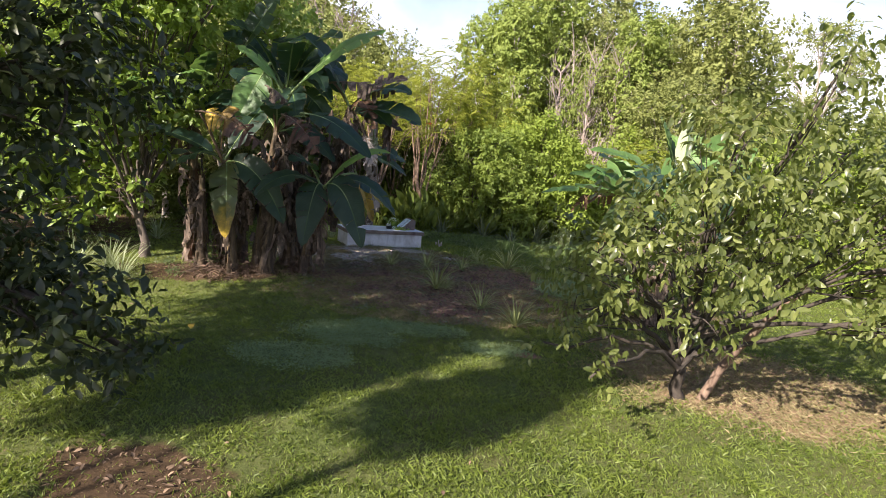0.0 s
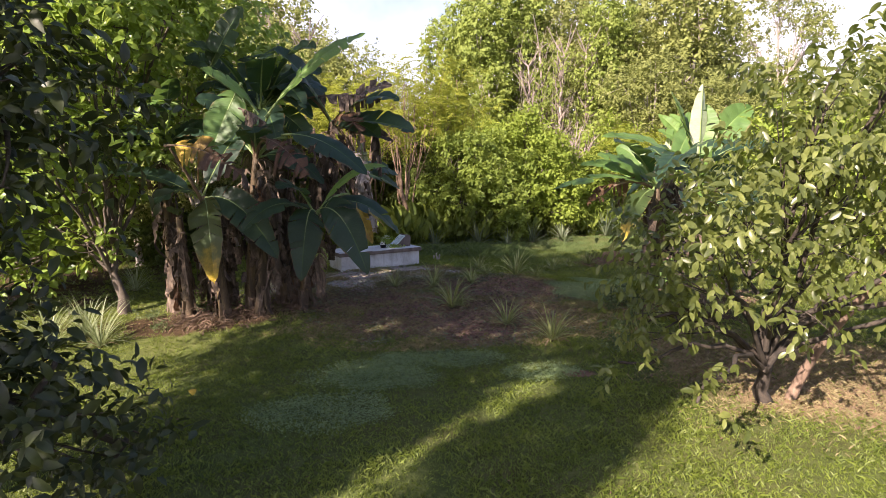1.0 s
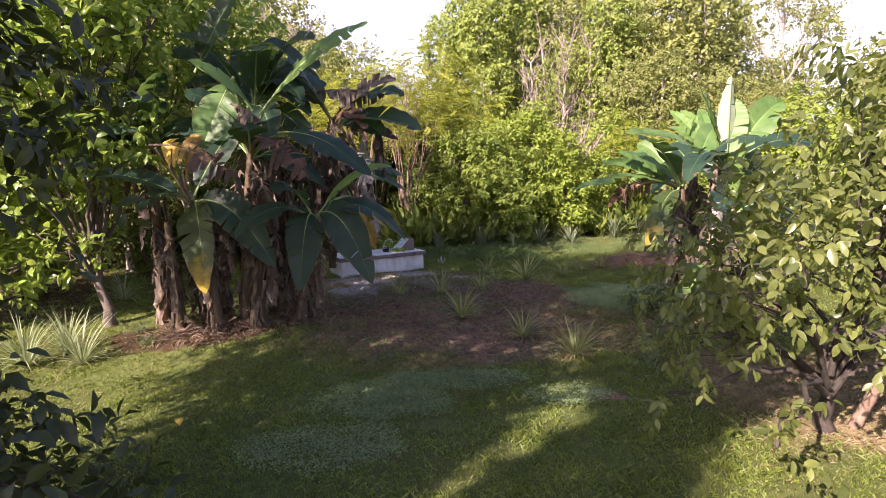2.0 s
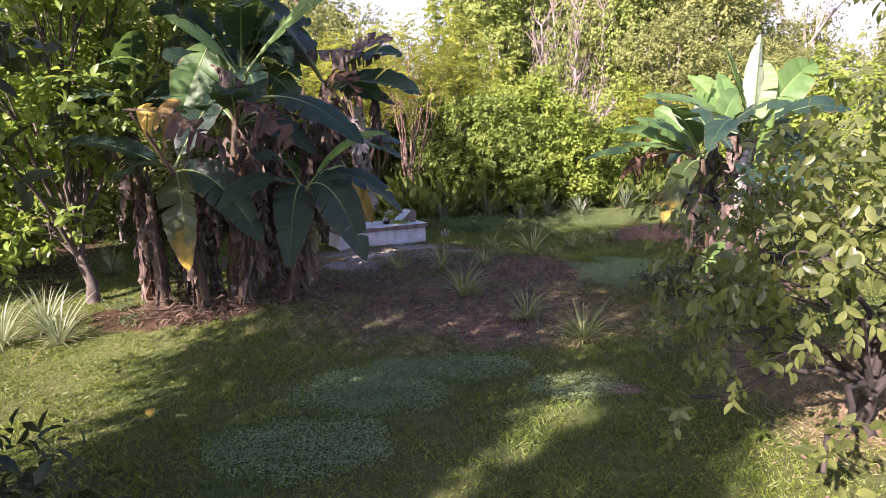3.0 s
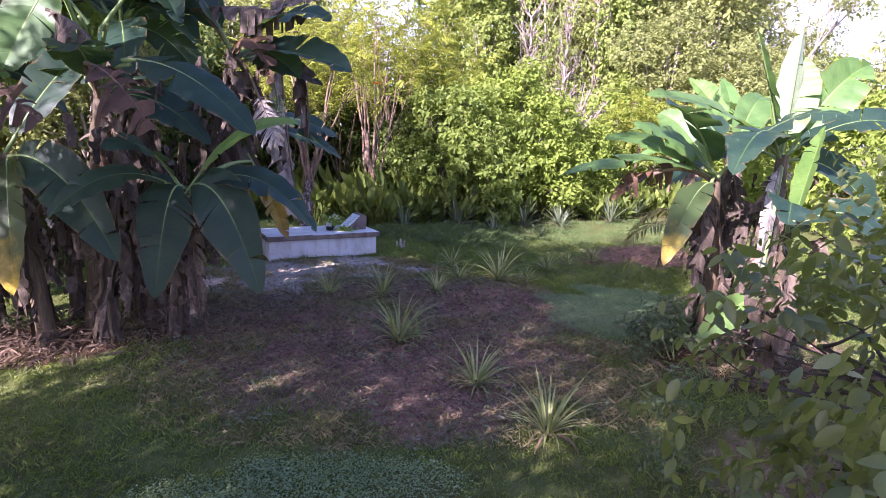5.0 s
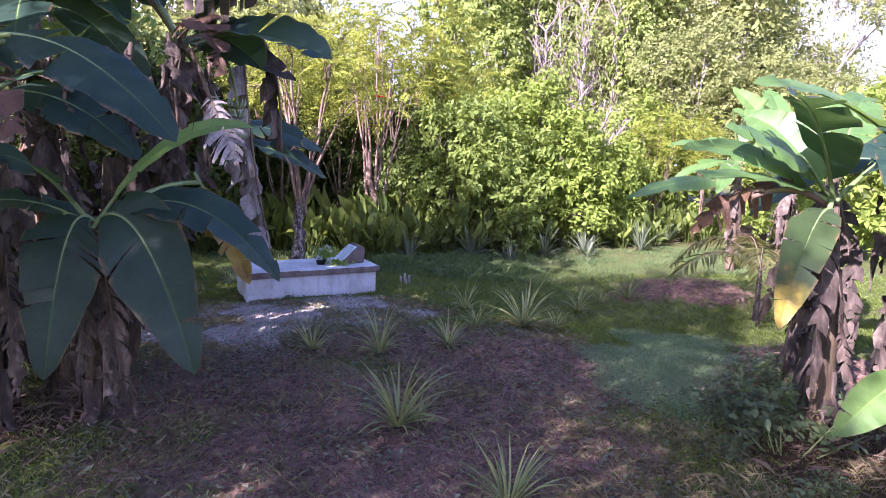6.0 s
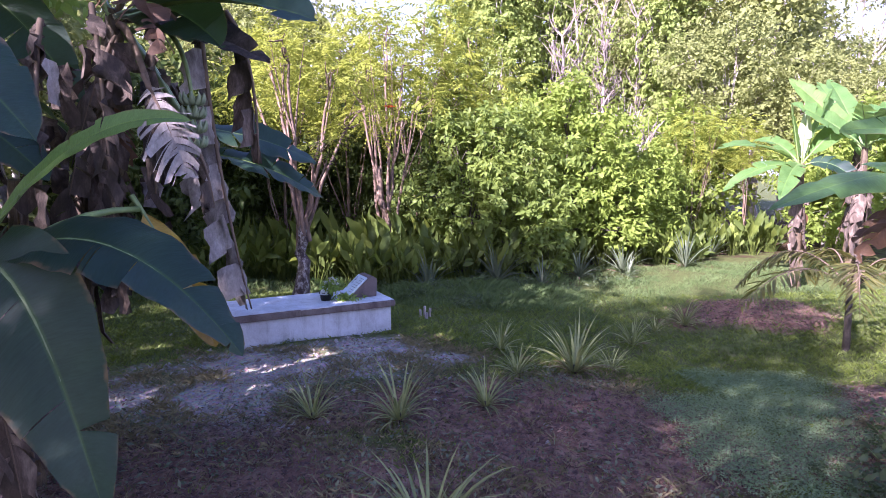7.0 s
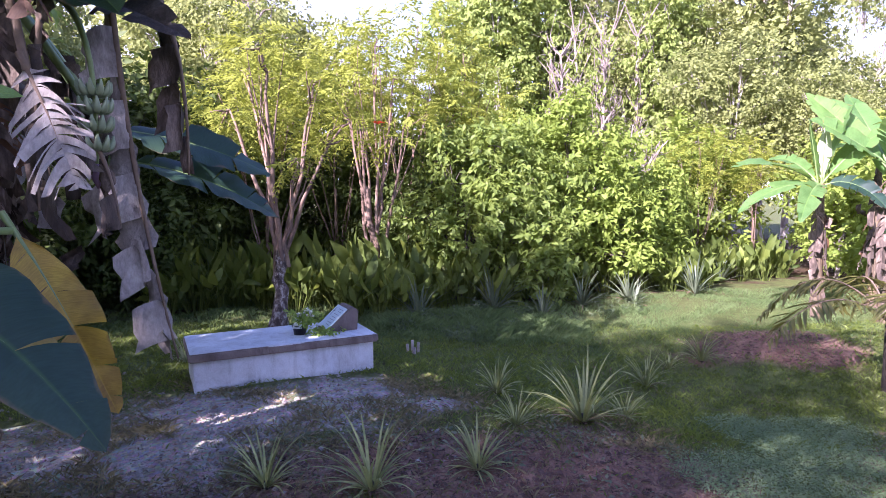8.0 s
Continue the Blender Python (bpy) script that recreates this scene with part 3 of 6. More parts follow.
def build_grass():
    rng = np.random.default_rng(5)
    n = 760000
    y = 1.2 + 19.5 * rng.random(n) ** 1.25
    x = rng.uniform(-1, 1, n) * (1.8 + 0.6 * y) * (1 + 0.7 * rng.random(n) ** 4) + 0.3
    y = np.where(y < 4.0, y - 3.5 * rng.random(n) ** 4, y)
    bare = np.maximum.reduce([zone_at("soil", x, y), zone_at("dry", x, y) * 0.8, zone_at("gravel", x, y), zone_at("litter", x, y)])
    tuft = 0.5 + 0.5 * np.sin(4.1 * x + 2 * np.sin(3.3 * y)) * np.sin(3.7 * y + 1.5 * np.sin(2.9 * x))
    bare = bare + 0.16 * np.sin(6.3 * x + 2.1 * np.sin(5.1 * y)) * np.sin(5.7 * y + 1.9 * np.sin(6.9 * x))
    keep = rng.random(n) < np.clip(0.95 - 2.4 * (bare + 0.1), 0.08, 1) * np.where(zone_at("gravel", x, y) > 0.05, 0.4, 1.0) * (0.55 + 0.45 * tuft)
    x, y, tuft = x[keep], y[keep], tuft[keep]
    h = (0.013 + 0.032 * rng.random(len(x)) ** 2 + 0.018 * tuft) * np.where(y > 15.5, 1.4, 1.0)
    tagged(part("lawn_grass", blades(rng, x, y, h, 0.0045 + 0.004 * rng.random(len(x)) + 0.00025 * y, 0.65), M_GRASS), "short uneven green lawn grass", "grass", kind="stuff")
    n = 170000
    y = rng.uniform(17.2, 24.5, n)
    x = rng.uniform(-9, 11, n)
    tuft = 0.5 + 0.5 * np.sin(2.1 * x + 2 * np.sin(1.9 * y)) * np.sin(2.3 * y + 1.5 * np.sin(1.7 * x))
    keep = (rng.random(n) < 0.25 + 0.75 * tuft) & (rng.random(n) < np.clip((y - 17.2) / 3.0, 0.05, 1)) & (bump_at(x, y, -1.3, 17, 1.6, 1.0) < 0.4)
    x, y, tuft = x[keep], y[keep], tuft[keep]
    h = (0.03 + 0.09 * rng.random(len(x))) * (0.4 + tuft) * np.clip(0.5 + 0.3 * (y - 18.5), 0.5, 1.3) * np.where(x > 3.0, 0.55, 1.0)
    tagged(part("long_grass", blades(rng, x, y, h, 0.004 + 0.003 * rng.random(len(x)), 0.4), M_TALLGRASS), "longer tufted grass before the trees", "grass", kind="stuff")
    # a band of knee high weeds and grass between the grave and the wood
    n = 95000
    x, y = rng.uniform(-1.6, 5.0, n), rng.uniform(18.3, 22.2, n)
    tuft = 0.5 + 0.5 * np.sin(2.6 * x + 1.7 * np.sin(2.1 * y)) * np.sin(2.8 * y + 1.4 * np.sin(2.2 * x))
    inside = 1 - ((x - 0.9) / 2.3) ** 2 - ((y - 20.2) / 1.5) ** 2
    keep = rng.random(n) < np.clip(1.6 * inside, 0, 1) * (0.35 + 0.65 * tuft)
    x, y, tuft, inside = x[keep], y[keep], tuft[keep], inside[keep]
    h = (0.07 + 0.17 * rng.random(len(x))) * (0.5 + 0.7 * tuft) * np.clip(0.5 + inside, 0.5, 1.2)
    tagged(part("tall_grass", blades(rng, x, y, h, 0.005 + 0.004 * rng.random(len(x)), 0.45), M_TALLGRASS), "knee high grey green grass and weeds before the wood", "grass", kind="stuff")
    pick = rng.random(len(x)) < 0.45
    P = np.stack([x[pick], y[pick], height(x[pick], y[pick]) + h[pick] * rng.uniform(0.3, 0.95, pick.sum())], 1)
    ax = rng.standard_normal(P.shape) + np.array((0, 0, 0.4))
    size = rng.uniform(0.02, 0.05, len(P))
    tagged(part("weed_leaves", leaves(rng, P, ax, np.array((0, 0, 1.0)) + 0.5 * rng.standard_normal(P.shape), size, size * 0.45), M_TALLGRASS), "small leaves of the weeds in the tall grass", "weeds", kind="stuff")
    # thin half dry grass over the soil's edges and between the pineapples
    n = 130000
    y = rng.uniform(9.8, 17.5, n)
    x = rng.uniform(-3.2, 4.8, n)
    tuft = 0.5 + 0.5 * np.sin(3.1 * x + 2.2 * np.sin(2.7 * y)) * np.sin(3.9 * y + 1.8 * np.sin(2.3 * x))
    w = zone_at("soil", x, y)
    keep = ((w > -0.45) | (zone_at("gravel", x, y) > -0.25)) & (rng.random(n) < np.clip(1.15 - 1.5 * w, 0.25, 1) * (0.2 + 0.8 * tuft)) & (zone_at("cover", x, y) < 0.05) & (zone_at("gravel", x, y) < 0.6) & (bump_at(x, y, -1.3, 17, 1.4, 0.8) < 0.5)
    x, y, tuft = x[keep], y[keep], tuft[keep]
    tagged(part("dry_grass", blades(rng, x, y, (0.02 + 0.05 * rng.random(len(x))) * (0.6 + 0.6 * tuft), 0.005 + 0.003 * rng.random(len(x)), 0.8), M_DRYGRASS), "thin half dry grass among mulch", "grass", kind="stuff")
    # tan grass on the worn patch below the guava
    n = 70000
    x, y = rng.uniform(1.8, 7.5, n), rng.uniform(5.5, 11.0, n)
    keep = rng.random(n) < np.clip(1.4 * (zone_at("dry", x, y) + 0.3), 0, 0.8)
    x, y = x[keep], y[keep]
    tagged(part("tan_grass", blades(rng, x, y, 0.015 + 0.035 * rng.random(len(x)), 0.005 + 0.003 * rng.random(len(x)), 0.9), M_DRYGRASS), "thin tan grass on a worn dry patch", "grass", kind="stuff")
    n = 330000
    low = rng.random(n) < 0.5
    y = np.where(low, rng.uniform(7.0, 10.2, n), rng.uniform(12.3, 17.3, n))
    x = np.where(low, rng.uniform(-3.0, 2.2, n), rng.uniform(2.0, 6.3, n))
    keep = rng.random(n) < np.clip(2.5 * (zone_at("cover", x, y) + 0.08), 0, 1) * np.where(low, 0.72 + 0.28 * np.sin(5 * x + 2 * np.sin(4 * y)) * np.sin(4.4 * y), 1.0)
    x, y = x[keep], y[keep]
    z = height(x, y) + 0.015 + 0.05 * rng.random(len(x))
    ax = rng.standard_normal((len(x), 3)) * np.array((1, 1, 0.35))
    nm = np.array((0, 0, 1.0)) + 0.6 * rng.standard_normal(ax.shape)
    s = rng.uniform(0.013, 0.027, len(x))
    tagged(part("ground_cover", leaves(rng, np.stack([x, y, z], 1), ax, nm, s, s * 0.55), M_COVER), "low silvery green creeping ground cover", "ground cover", kind="stuff")


def build_weeds():
    rng = np.random.default_rng(6)
    n = 60000
    x, y = rng.uniform(-3.5, 5.5, n), rng.uniform(9.2, 17.5, n)
    spot = np.sin(2.9 * x + 1.7 * np.sin(2.3 * y)) * np.sin(3.3 * y + 1.3 * np.sin(3.1 * x)) + 0.5 * np.sin(7 * x + 3 * y) * np.sin(8 * y - 2 * x)
    w = zone_at("soil", x, y)
    keep = (w > -0.2) & (rng.random(n) < np.clip(0.25 + 0.6 * spot, 0.04, 1))
    x, y = x[keep], y[keep]
    P = np.stack([x, y, height(x, y) + 0.01 + 0.04 * rng.random(len(x))], 1)
    ax = rng.standard_normal((len(x), 3)) * np.array((1, 1, 0.5)) + np.array((0, 0, 0.2))
    nm = np.array((0, 0, 1.0)) + 0.4 * rng.standard_normal(ax.shape)
    s = 0.02 + 0.05 * rng.random(len(x)) ** 2
    tagged(part("low_weeds", leaves(rng, P, ax, nm, s, s * 0.45), M_WEED), "small sparse weeds on bare soil", "weeds", kind="stuff")


def build_litter():
    rng = np.random.default_rng(8)
    n = 80000
    x, y = rng.uniform(-6, 7.5, n), rng.uniform(4, 21, n)
    w = np.maximum.reduce([zone_at("litter", x, y) * 1.3, zone_at("soil", x, y) * 0.9, zone_at("dry", x, y) * 0.6, zone_at("gravel", x, y) * 0.6])
    keep = rng.random(n) < np.clip(0.012 + 1.3 * (w + 0.12), 0.01, 1)
    x, y = x[keep], y[keep]
    P = np.stack([x, y, height(x, y) + 0.012 + 0.02 * rng.random(len(x))], 1)
    ax = rng.standard_normal((len(x), 3)) * np.array((1, 1, 0.2))
    nm = np.array((0, 0, 1.0)) + 0.35 * rng.standard_normal(ax.shape)
    L = 0.018 + 0.06 * rng.random(len(x)) ** 3
    tagged(part("leaf_litter", leaves(rng, P, ax, nm, L, L * rng.uniform(0.15, 0.5, len(x)), True), M_LITTER), "dry brown fallen leaves and mulch scraps", "leaf litter", kind="stuff")
    # fine strands of mulch over the bare soil
    n = 210000
    x, y = rng.uniform(-3.5, 6.6, n), rng.uniform(9.6, 20.3, n)
    clump = 0.5 + 0.5 * np.sin(3.7 * x + 2 * np.sin(2.9 * y)) * np.sin(4.1 * y + 1.7 * np.sin(3.3 * x))
    keep = rng.random(n) < np.clip(2.0 * (zone_at("soil", x, y) + 0.15), 0, 1) * (0.35 + 0.65 * clump)
    x, y = x[keep], y[keep]
    P = np.stack([x, y, height(x, y) + 0.008 + 0.025 * rng.random(len(x)) ** 2], 1)
    ax = rng.standard_normal((len(x), 3)) * np.array((1, 1, 0.3))
    L = 0.02 + 0.085 * rng.random(len(x)) ** 2
    tagged(part("soil_mulch", leaves(rng, P, ax, np.array((0, 0, 1.0)) + 0.5 * rng.standard_normal(ax.shape), L, 0.004 + 0.006 * rng.random(len(x))), M_MULCH), "fine purple brown mulch strands on the soil", "leaf litter", kind="stuff")
    n = 16000
    x, y = rng.uniform(-4.6, 1.5, n), rng.uniform(13.5, 17.3, n)
    keep = rng.random(n) < np.clip(1.0 * (zone_at("gravel", x, y) + 0.02 + 0.35 * np.sin(4.3 * x + 2 * np.sin(3.7 * y)) * np.sin(4.9 * y)), 0.03, 1)
    x, y = x[keep], y[keep]
    tagged(part("gravel", lumps(rng, x, y, 0.007 + 0.032 * rng.random(len(x)) ** 4), M_STONE, smooth=False), "loose grey gravel and coral chips", "gravel", kind="stuff")
    n = 60000
    x, y = rng.uniform(-3.2, 6.8, n), rng.uniform(9.6, 20.3, n)
    keep = rng.random(n) < np.clip(0.8 * (zone_at("soil", x, y) + 0.1), 0, 0.5)
    x, y = x[keep], y[keep]
    tagged(part("soil_clods", lumps(rng, x, y, 0.008 + 0.03 * rng.random(len(x)) ** 3), M_CLOD, smooth=False), "crumbs and clods of dark red soil", "soil", kind="stuff")


def lumps(rng, x, y, r):
    """A small rough stone or clod at each place."""
    n = len(x)
    base = np.array([(1, 0, 0), (-0.5, 0.87, 0), (-0.5, -0.87, 0), (0.2, 0.1, 0.8), (-0.7, -0.1, 0.5), (0.3, -0.6, 0.45)])
    a = rng.uniform(0, 6.28, n)
    B = base[None] * (0.75 + 0.5 * rng.random((n, 6, 1)))
    V = np.stack([B[..., 0] * np.cos(a)[:, None] - B[..., 1] * np.sin(a)[:, None], B[..., 0] * np.sin(a)[:, None] + B[..., 1] * np.cos(a)[:, None], B[..., 2]], -1) * r[:, None, None]
    V += np.stack([x, y, height(x, y) - 0.002], 1)[:, None, :]
    tri = [0, 1, 3, 1, 4, 3, 1, 2, 4, 2, 5, 4, 2, 0, 5, 0, 3, 5, 3, 4, 5]
    F = np.arange(n)[:, None] * 6 + np.array(tri)[None, :]
    return V.reshape(-1, 3), F.reshape(-1, 3)


def build_heap(name, label, spots, seed, pile=0.14):
    """Dry banana leaf strips lying in a loose heap round the stems."""
    rng = np.random.default_rng(seed)
    P, A, L = [], [], []
    for cx, cy, rx, ry, n in spots:
        a, r = rng.uniform(0, 6.28, n), np.sqrt(rng.random(n))
        x, y = cx + rx * r * np.cos(a), cy + ry * r * np.sin(a)
        P.append(np.stack([x, y, height(x, y) + 0.01 + pile * rng.random(n) ** 2 * (1 - 0.7 * r)], 1))
        A.append(np.stack([np.cos(a) + rng.normal(0, 0.7, n), np.sin(a) + rng.normal(0, 0.7, n), rng.normal(-0.05, 0.3, n)], 1))
        L.append(rng.uniform(0.06, 0.28, n))
    P, A, L = np.concatenate(P), np.concatenate(A), np.concatenate(L)
    nm = np.array((0, 0, 1.0)) + 0.7 * rng.standard_normal(A.shape)
    tagged(part(name, leaves(rng, P, A, nm, L, 0.006 + 0.024 * rng.random(len(L)), True), M_HEAP), label, "leaf litter", kind="stuff")


def weed_clump(seed):
    rng = np.random.default_rng(seed)
    root = thing("leafy_weed", (0, 0, 0), "low leafy dark green weed on the soil", "weed", "leafy weeds")
    n = 26
    C = np.stack([rng.normal(0, 0.16, n), rng.normal(0, 0.16, n), 0.08 + 0.22 * rng.random(n)], 1)
    for c in C[:8]:
        part("stalk", tube(bezier((0.3 * c[0], 0.3 * c[1], -0.03), c * (0.7, 0.7, 0.5), c, 4), np.linspace(0.006, 0.003, 4), 4), M_RIB, root)
    part("foliage", twigs(rng, C, np.array((0, 0, 0.7)) + 0.6 * rng.standard_normal(C.shape), 6, 0.12, 0.07, 0.036, True, 0.15), M_WEEDLEAF, root)
    return root


build_heap("dry_leaf_heap", "heap of dry banana leaf strips round the stems", [(-3.6, 11.8, 0.85, 0.4, 190), (-4.3, 11.85, 0.5, 0.35, 80), (-2.8, 12.2, 0.6, 0.4, 110), (4.2, 11.7, 0.8, 0.6, 160), (-2.3, 12.0, 0.6, 0.4, 60)], 41)
build_heap("dry_leaf_pile", "dry leaf scraps piled up against the banana stems", [(-3.75, 11.75, 0.35, 0.25, 230), (-3.3, 12.0, 0.35, 0.25, 200), (-4.2, 11.95, 0.25, 0.2, 120), (-2.75, 12.3, 0.3, 0.25, 150), (-2.35, 12.3, 0.2, 0.2, 90), (4.2, 12.3, 0.3, 0.25, 150), (4.8, 12.3, 0.3, 0.25, 110)], 42, 0.6)
build_ground()
build_grass()
build_weeds()
build_litter()


# ---------- the grave ----------
def box(bm, x0, x1, y0, y1, z0, z1, bevel=0.0):
    r = bmesh.ops.create_cube(bm, size=1.0)
    bmesh.ops.transform(bm, matrix=Matrix.LocRotScale(((x0 + x1) / 2, (y0 + y1) / 2, (z0 + z1) / 2), None, (x1 - x0, y1 - y0, z1 - z0)), verts=r["verts"])
    if bevel:
        edges = list({e for v in r["verts"] for e in v.link_edges})
        bmesh.ops.bevel(bm, geom=edges, offset=bevel, segments=2, affect="EDGES")
    return r["verts"]


def build_tomb():
    LEN, WID = 2.15, 0.98
    tomb = thing("tomb", (0, 0, 0), "low whitewashed concrete grave with an overhanging weathered slab", "tomb")
    tomb.matrix_basis = pose(-2.302, 16.301, -0.02, 0, 0, 27.7)
    bm = bmesh.new()
    box(bm, 0, LEN, 0, WID, -0.1, 0.36, 0.012)
    part("body", bm, M_WHITE, tomb, "whitewashed concrete sides", smooth=False)
    bm = bmesh.new()
    box(bm, -0.05, LEN + 0.05, -0.06, WID + 0.06, 0.36, 0.455, 0.014)
    bmesh.ops.subdivide_edges(bm, edges=bm.edges[:], cuts=3, use_grid_fill=True)
    for v in bm.verts:
        v.co += 0.004 * Vector(noise.noise_vector(v.co * 3.1))
    slab = part("slab", bm, M_SLAB, tomb, "grey stained concrete slab", smooth=False)
    bm = bmesh.new()
    box(bm, -0.035, LEN + 0.035, -0.045, WID + 0.045, 0.44, 0.462, 0.006)
    part("plaster_top", bm, M_WHITE, slab, "pale plastered top", smooth=False)
    # sloping headstone with a tablet on it
    bm = bmesh.new()
    y0, y1 = 0.30, 0.74
    prof = [(1.60, 0.452), (2.04, 0.452), (2.06, 0.72), (2.0, 0.765), (1.94, 0.76)]
    a = [bm.verts.new((x, y0, z)) for x, z in prof]
    b = [bm.verts.new((x, y1, z)) for x, z in prof]
    bm.faces.new(a)
    bm.faces.new(b[::-1])
    for i in range(len(prof)):
        j = (i + 1) % len(prof)
        bm.faces.new((a[j], a[i], b[i], b[j]))
    bmesh.ops.recalc_face_normals(bm, faces=bm.faces[:])
    bmesh.ops.bevel(bm, geom=bm.edges[:], offset=0.012, segments=2, affect="EDGES")
    head = part("headstone", bm, M_HEAD, tomb, "brown grey concrete headstone with sloping face", smooth=False)
    s, e = Vector((1.625, 0.0, 0.482)), Vector((1.925, 0.0, 0.746))
    along = (e - s).normalized()
    out = Vector((-along.z, 0, along.x))

    def on_face(u0, u1, w0, w1, lift, thick, name, mat, parent, label=""):
        bm = bmesh.new()
        d = (e - s).length
        vs = []
        for k in (0, 1):
            for u, w in ((u0, w0), (u1, w0), (u1, w1), (u0, w1)):
                p = s + along * (u * d) + out * (lift + k * thick)
                vs.append(bm.verts.new((p.x, y0 + (y1 - y0) * w, p.z)))
        bm.faces.new(vs[:4][::-1])
        bm.faces.new(vs[4:])
        for i in range(4):
            j = (i + 1) % 4
            bm.faces.new((vs[i], vs[j], vs[4 + j], vs[4 + i]))
        bmesh.ops.recalc_face_normals(bm, faces=bm.faces[:])
        return part(name, bm, mat, parent, label, smooth=False)

    tablet = on_face(0.02, 0.97, 0.06, 0.94, -0.004, 0.02, "tablet", plain("pale blue grey tablet", (0.56, 0.68, 0.70), 0.3), head, "pale blue grey stone tablet")
    ink = plain("grey engraving", (0.16, 0.19, 0.2), 0.6)
    on_face(0.52, 0.86, 0.77, 0.80, 0.0165, 0.003, "cross_upright", ink, tablet)
    on_face(0.70, 0.74, 0.70, 0.87, 0.0165, 0.003, "cross_bar", ink, tablet)
    for u in (0.84, 0.74, 0.62, 0.5, 0.4, 0.28, 0.18):
        on_face(u, u + 0.018, 0.16, 0.60 - 0.1 * (u * 10 % 2), 0.0165, 0.002, "text_line", ink, tablet)
    return tomb


def build_flowers():
    m = pose(-2.302, 16.301, 0.435, 0, 0, 27.7)
    rng = np.random.default_rng(3)
    at = m @ Vector((1.30, 0.40, 0))
    pot = thing("flower_pot", at, "small black plastic flower pot on the slab", "flower pot")
    prof = [(0.065, 0.0), (0.072, 0.0), (0.09, 0.11), (0.1, 0.11), (0.1, 0.13), (0.084, 0.13), (0.08, 0.1)]
    a = np.linspace(0, 2 * math.pi, 16, endpoint=False)
    V = np.array([(r * math.cos(q), r * math.sin(q), z) for r, z in prof for q in a])
    F = [(i * 16 + j, i * 16 + (j + 1) % 16, (i + 1) * 16 + (j + 1) % 16, (i + 1) * 16 + j) for i in range(len(prof) - 1) for j in range(16)]
    part("pot", (V, F), plain("black plastic", (0.015, 0.015, 0.018), 0.4), pot)
    part("soil", tube([(0, 0, 0.0), (0, 0, 0.1)], [0.06, 0.078], 12), M_BARK_DARK, pot)
    white = leaf_material("white petal", (0.5, 0.52, 0.45), (0.8, 0.8, 0.74), (0.8, 0.8, 0.7), 0.6, 0.3)
    n = 60
    C = np.stack([rng.normal(0.07, 0.08, n), rng.normal(0, 0.07, n), 0.15 + 0.12 * rng.random(n)], 1)
    part("foliage", twigs(rng, C, rng.standard_normal((n, 3)) + np.array((0, 0, 0.8)), 5, 0.06, 0.075, 0.028, True), M_BROAD, pot, "green bouquet leaves")
    for q in range(7):
        c = np.array((0.02 + 0.05 * (q % 4), 0.05 * ((q * 3) % 4) - 0.08, 0.23 + 0.03 * (q % 3)))
        part("flower", twigs(rng, np.repeat(c[None], 3, 0), np.tile((0, 0, 1.0), (3, 1)) + 0.3 * rng.standard_normal((3, 3)), 6, 0.02, 0.05, 0.03, True, 0.0), white, pot, "white flower")
    # a folded pale card leans on the pot
    bm = bmesh.new()
    vs = [bm.verts.new(p) for p in ((-0.07, -0.1, 0.10), (0.06, -0.12, 0.10), (0.05, -0.06, 0.2), (-0.05, -0.05, 0.2), (-0.01, -0.08, 0.26))]
    bm.faces.new(vs[:4])
    bm.faces.new((vs[3], vs[2], vs[4]))
    bmesh.ops.solidify(bm, geom=bm.faces[:], thickness=0.004)
    part("card", bm, plain("white card", (0.75, 0.77, 0.78), 0.6), pot, "white paper card", smooth=False)
    at2 = m @ Vector((1.55, 0.25, 0.0))
    spray = thing("flower_spray", at2, "wilting green spray lying against the headstone", "flowers")
    n = 40
    C = np.stack([rng.normal(0, 0.10, n), rng.normal(0, 0.06, n), 0.02 + 0.05 * rng.random(n)], 1)
    part("foliage", twigs(rng, C, rng.standard_normal((n, 3)) * np.array((1, 1, 0.3)), 5, 0.08, 0.07, 0.025, True), M_BROAD, spray)
    part("stalk", join([tube(bezier((0, 0, 0.012), c * 0.5 + (0, 0, 0.02), c, 5), [0.004] * 5, 5) for c in C[:12]]), M_RIB, spray)


build_tomb()
build_flowers()


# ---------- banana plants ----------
BLADE = {"t": M_BANANA_TURN, "g": M_BANANA, "p": M_BANANA_SUNLIT, "y": M_BANANA_YELLOW, "b": M_BANANA_BROWN, "o": M_BANANA_ORANGE, "n": M_BANANA_YOUNG, "d": M_DEADLEAF, "w": M_PALEDEAD}
LOOK = {"t": "dark green banana leaf turned yellow at the tip", "g": "", "p": "banana leaf coloured pale green as if sunlit", "y": "yellowing banana leaf with brown edge", "b": "withered red brown banana leaf", "o": "banana leaf yellow at the stalk and withered brown", "n": "half rolled young banana leaf, sun glare added to its pale colour", "d": "dry grey brown hanging leaf", "w": "long bleached dry leaf"}


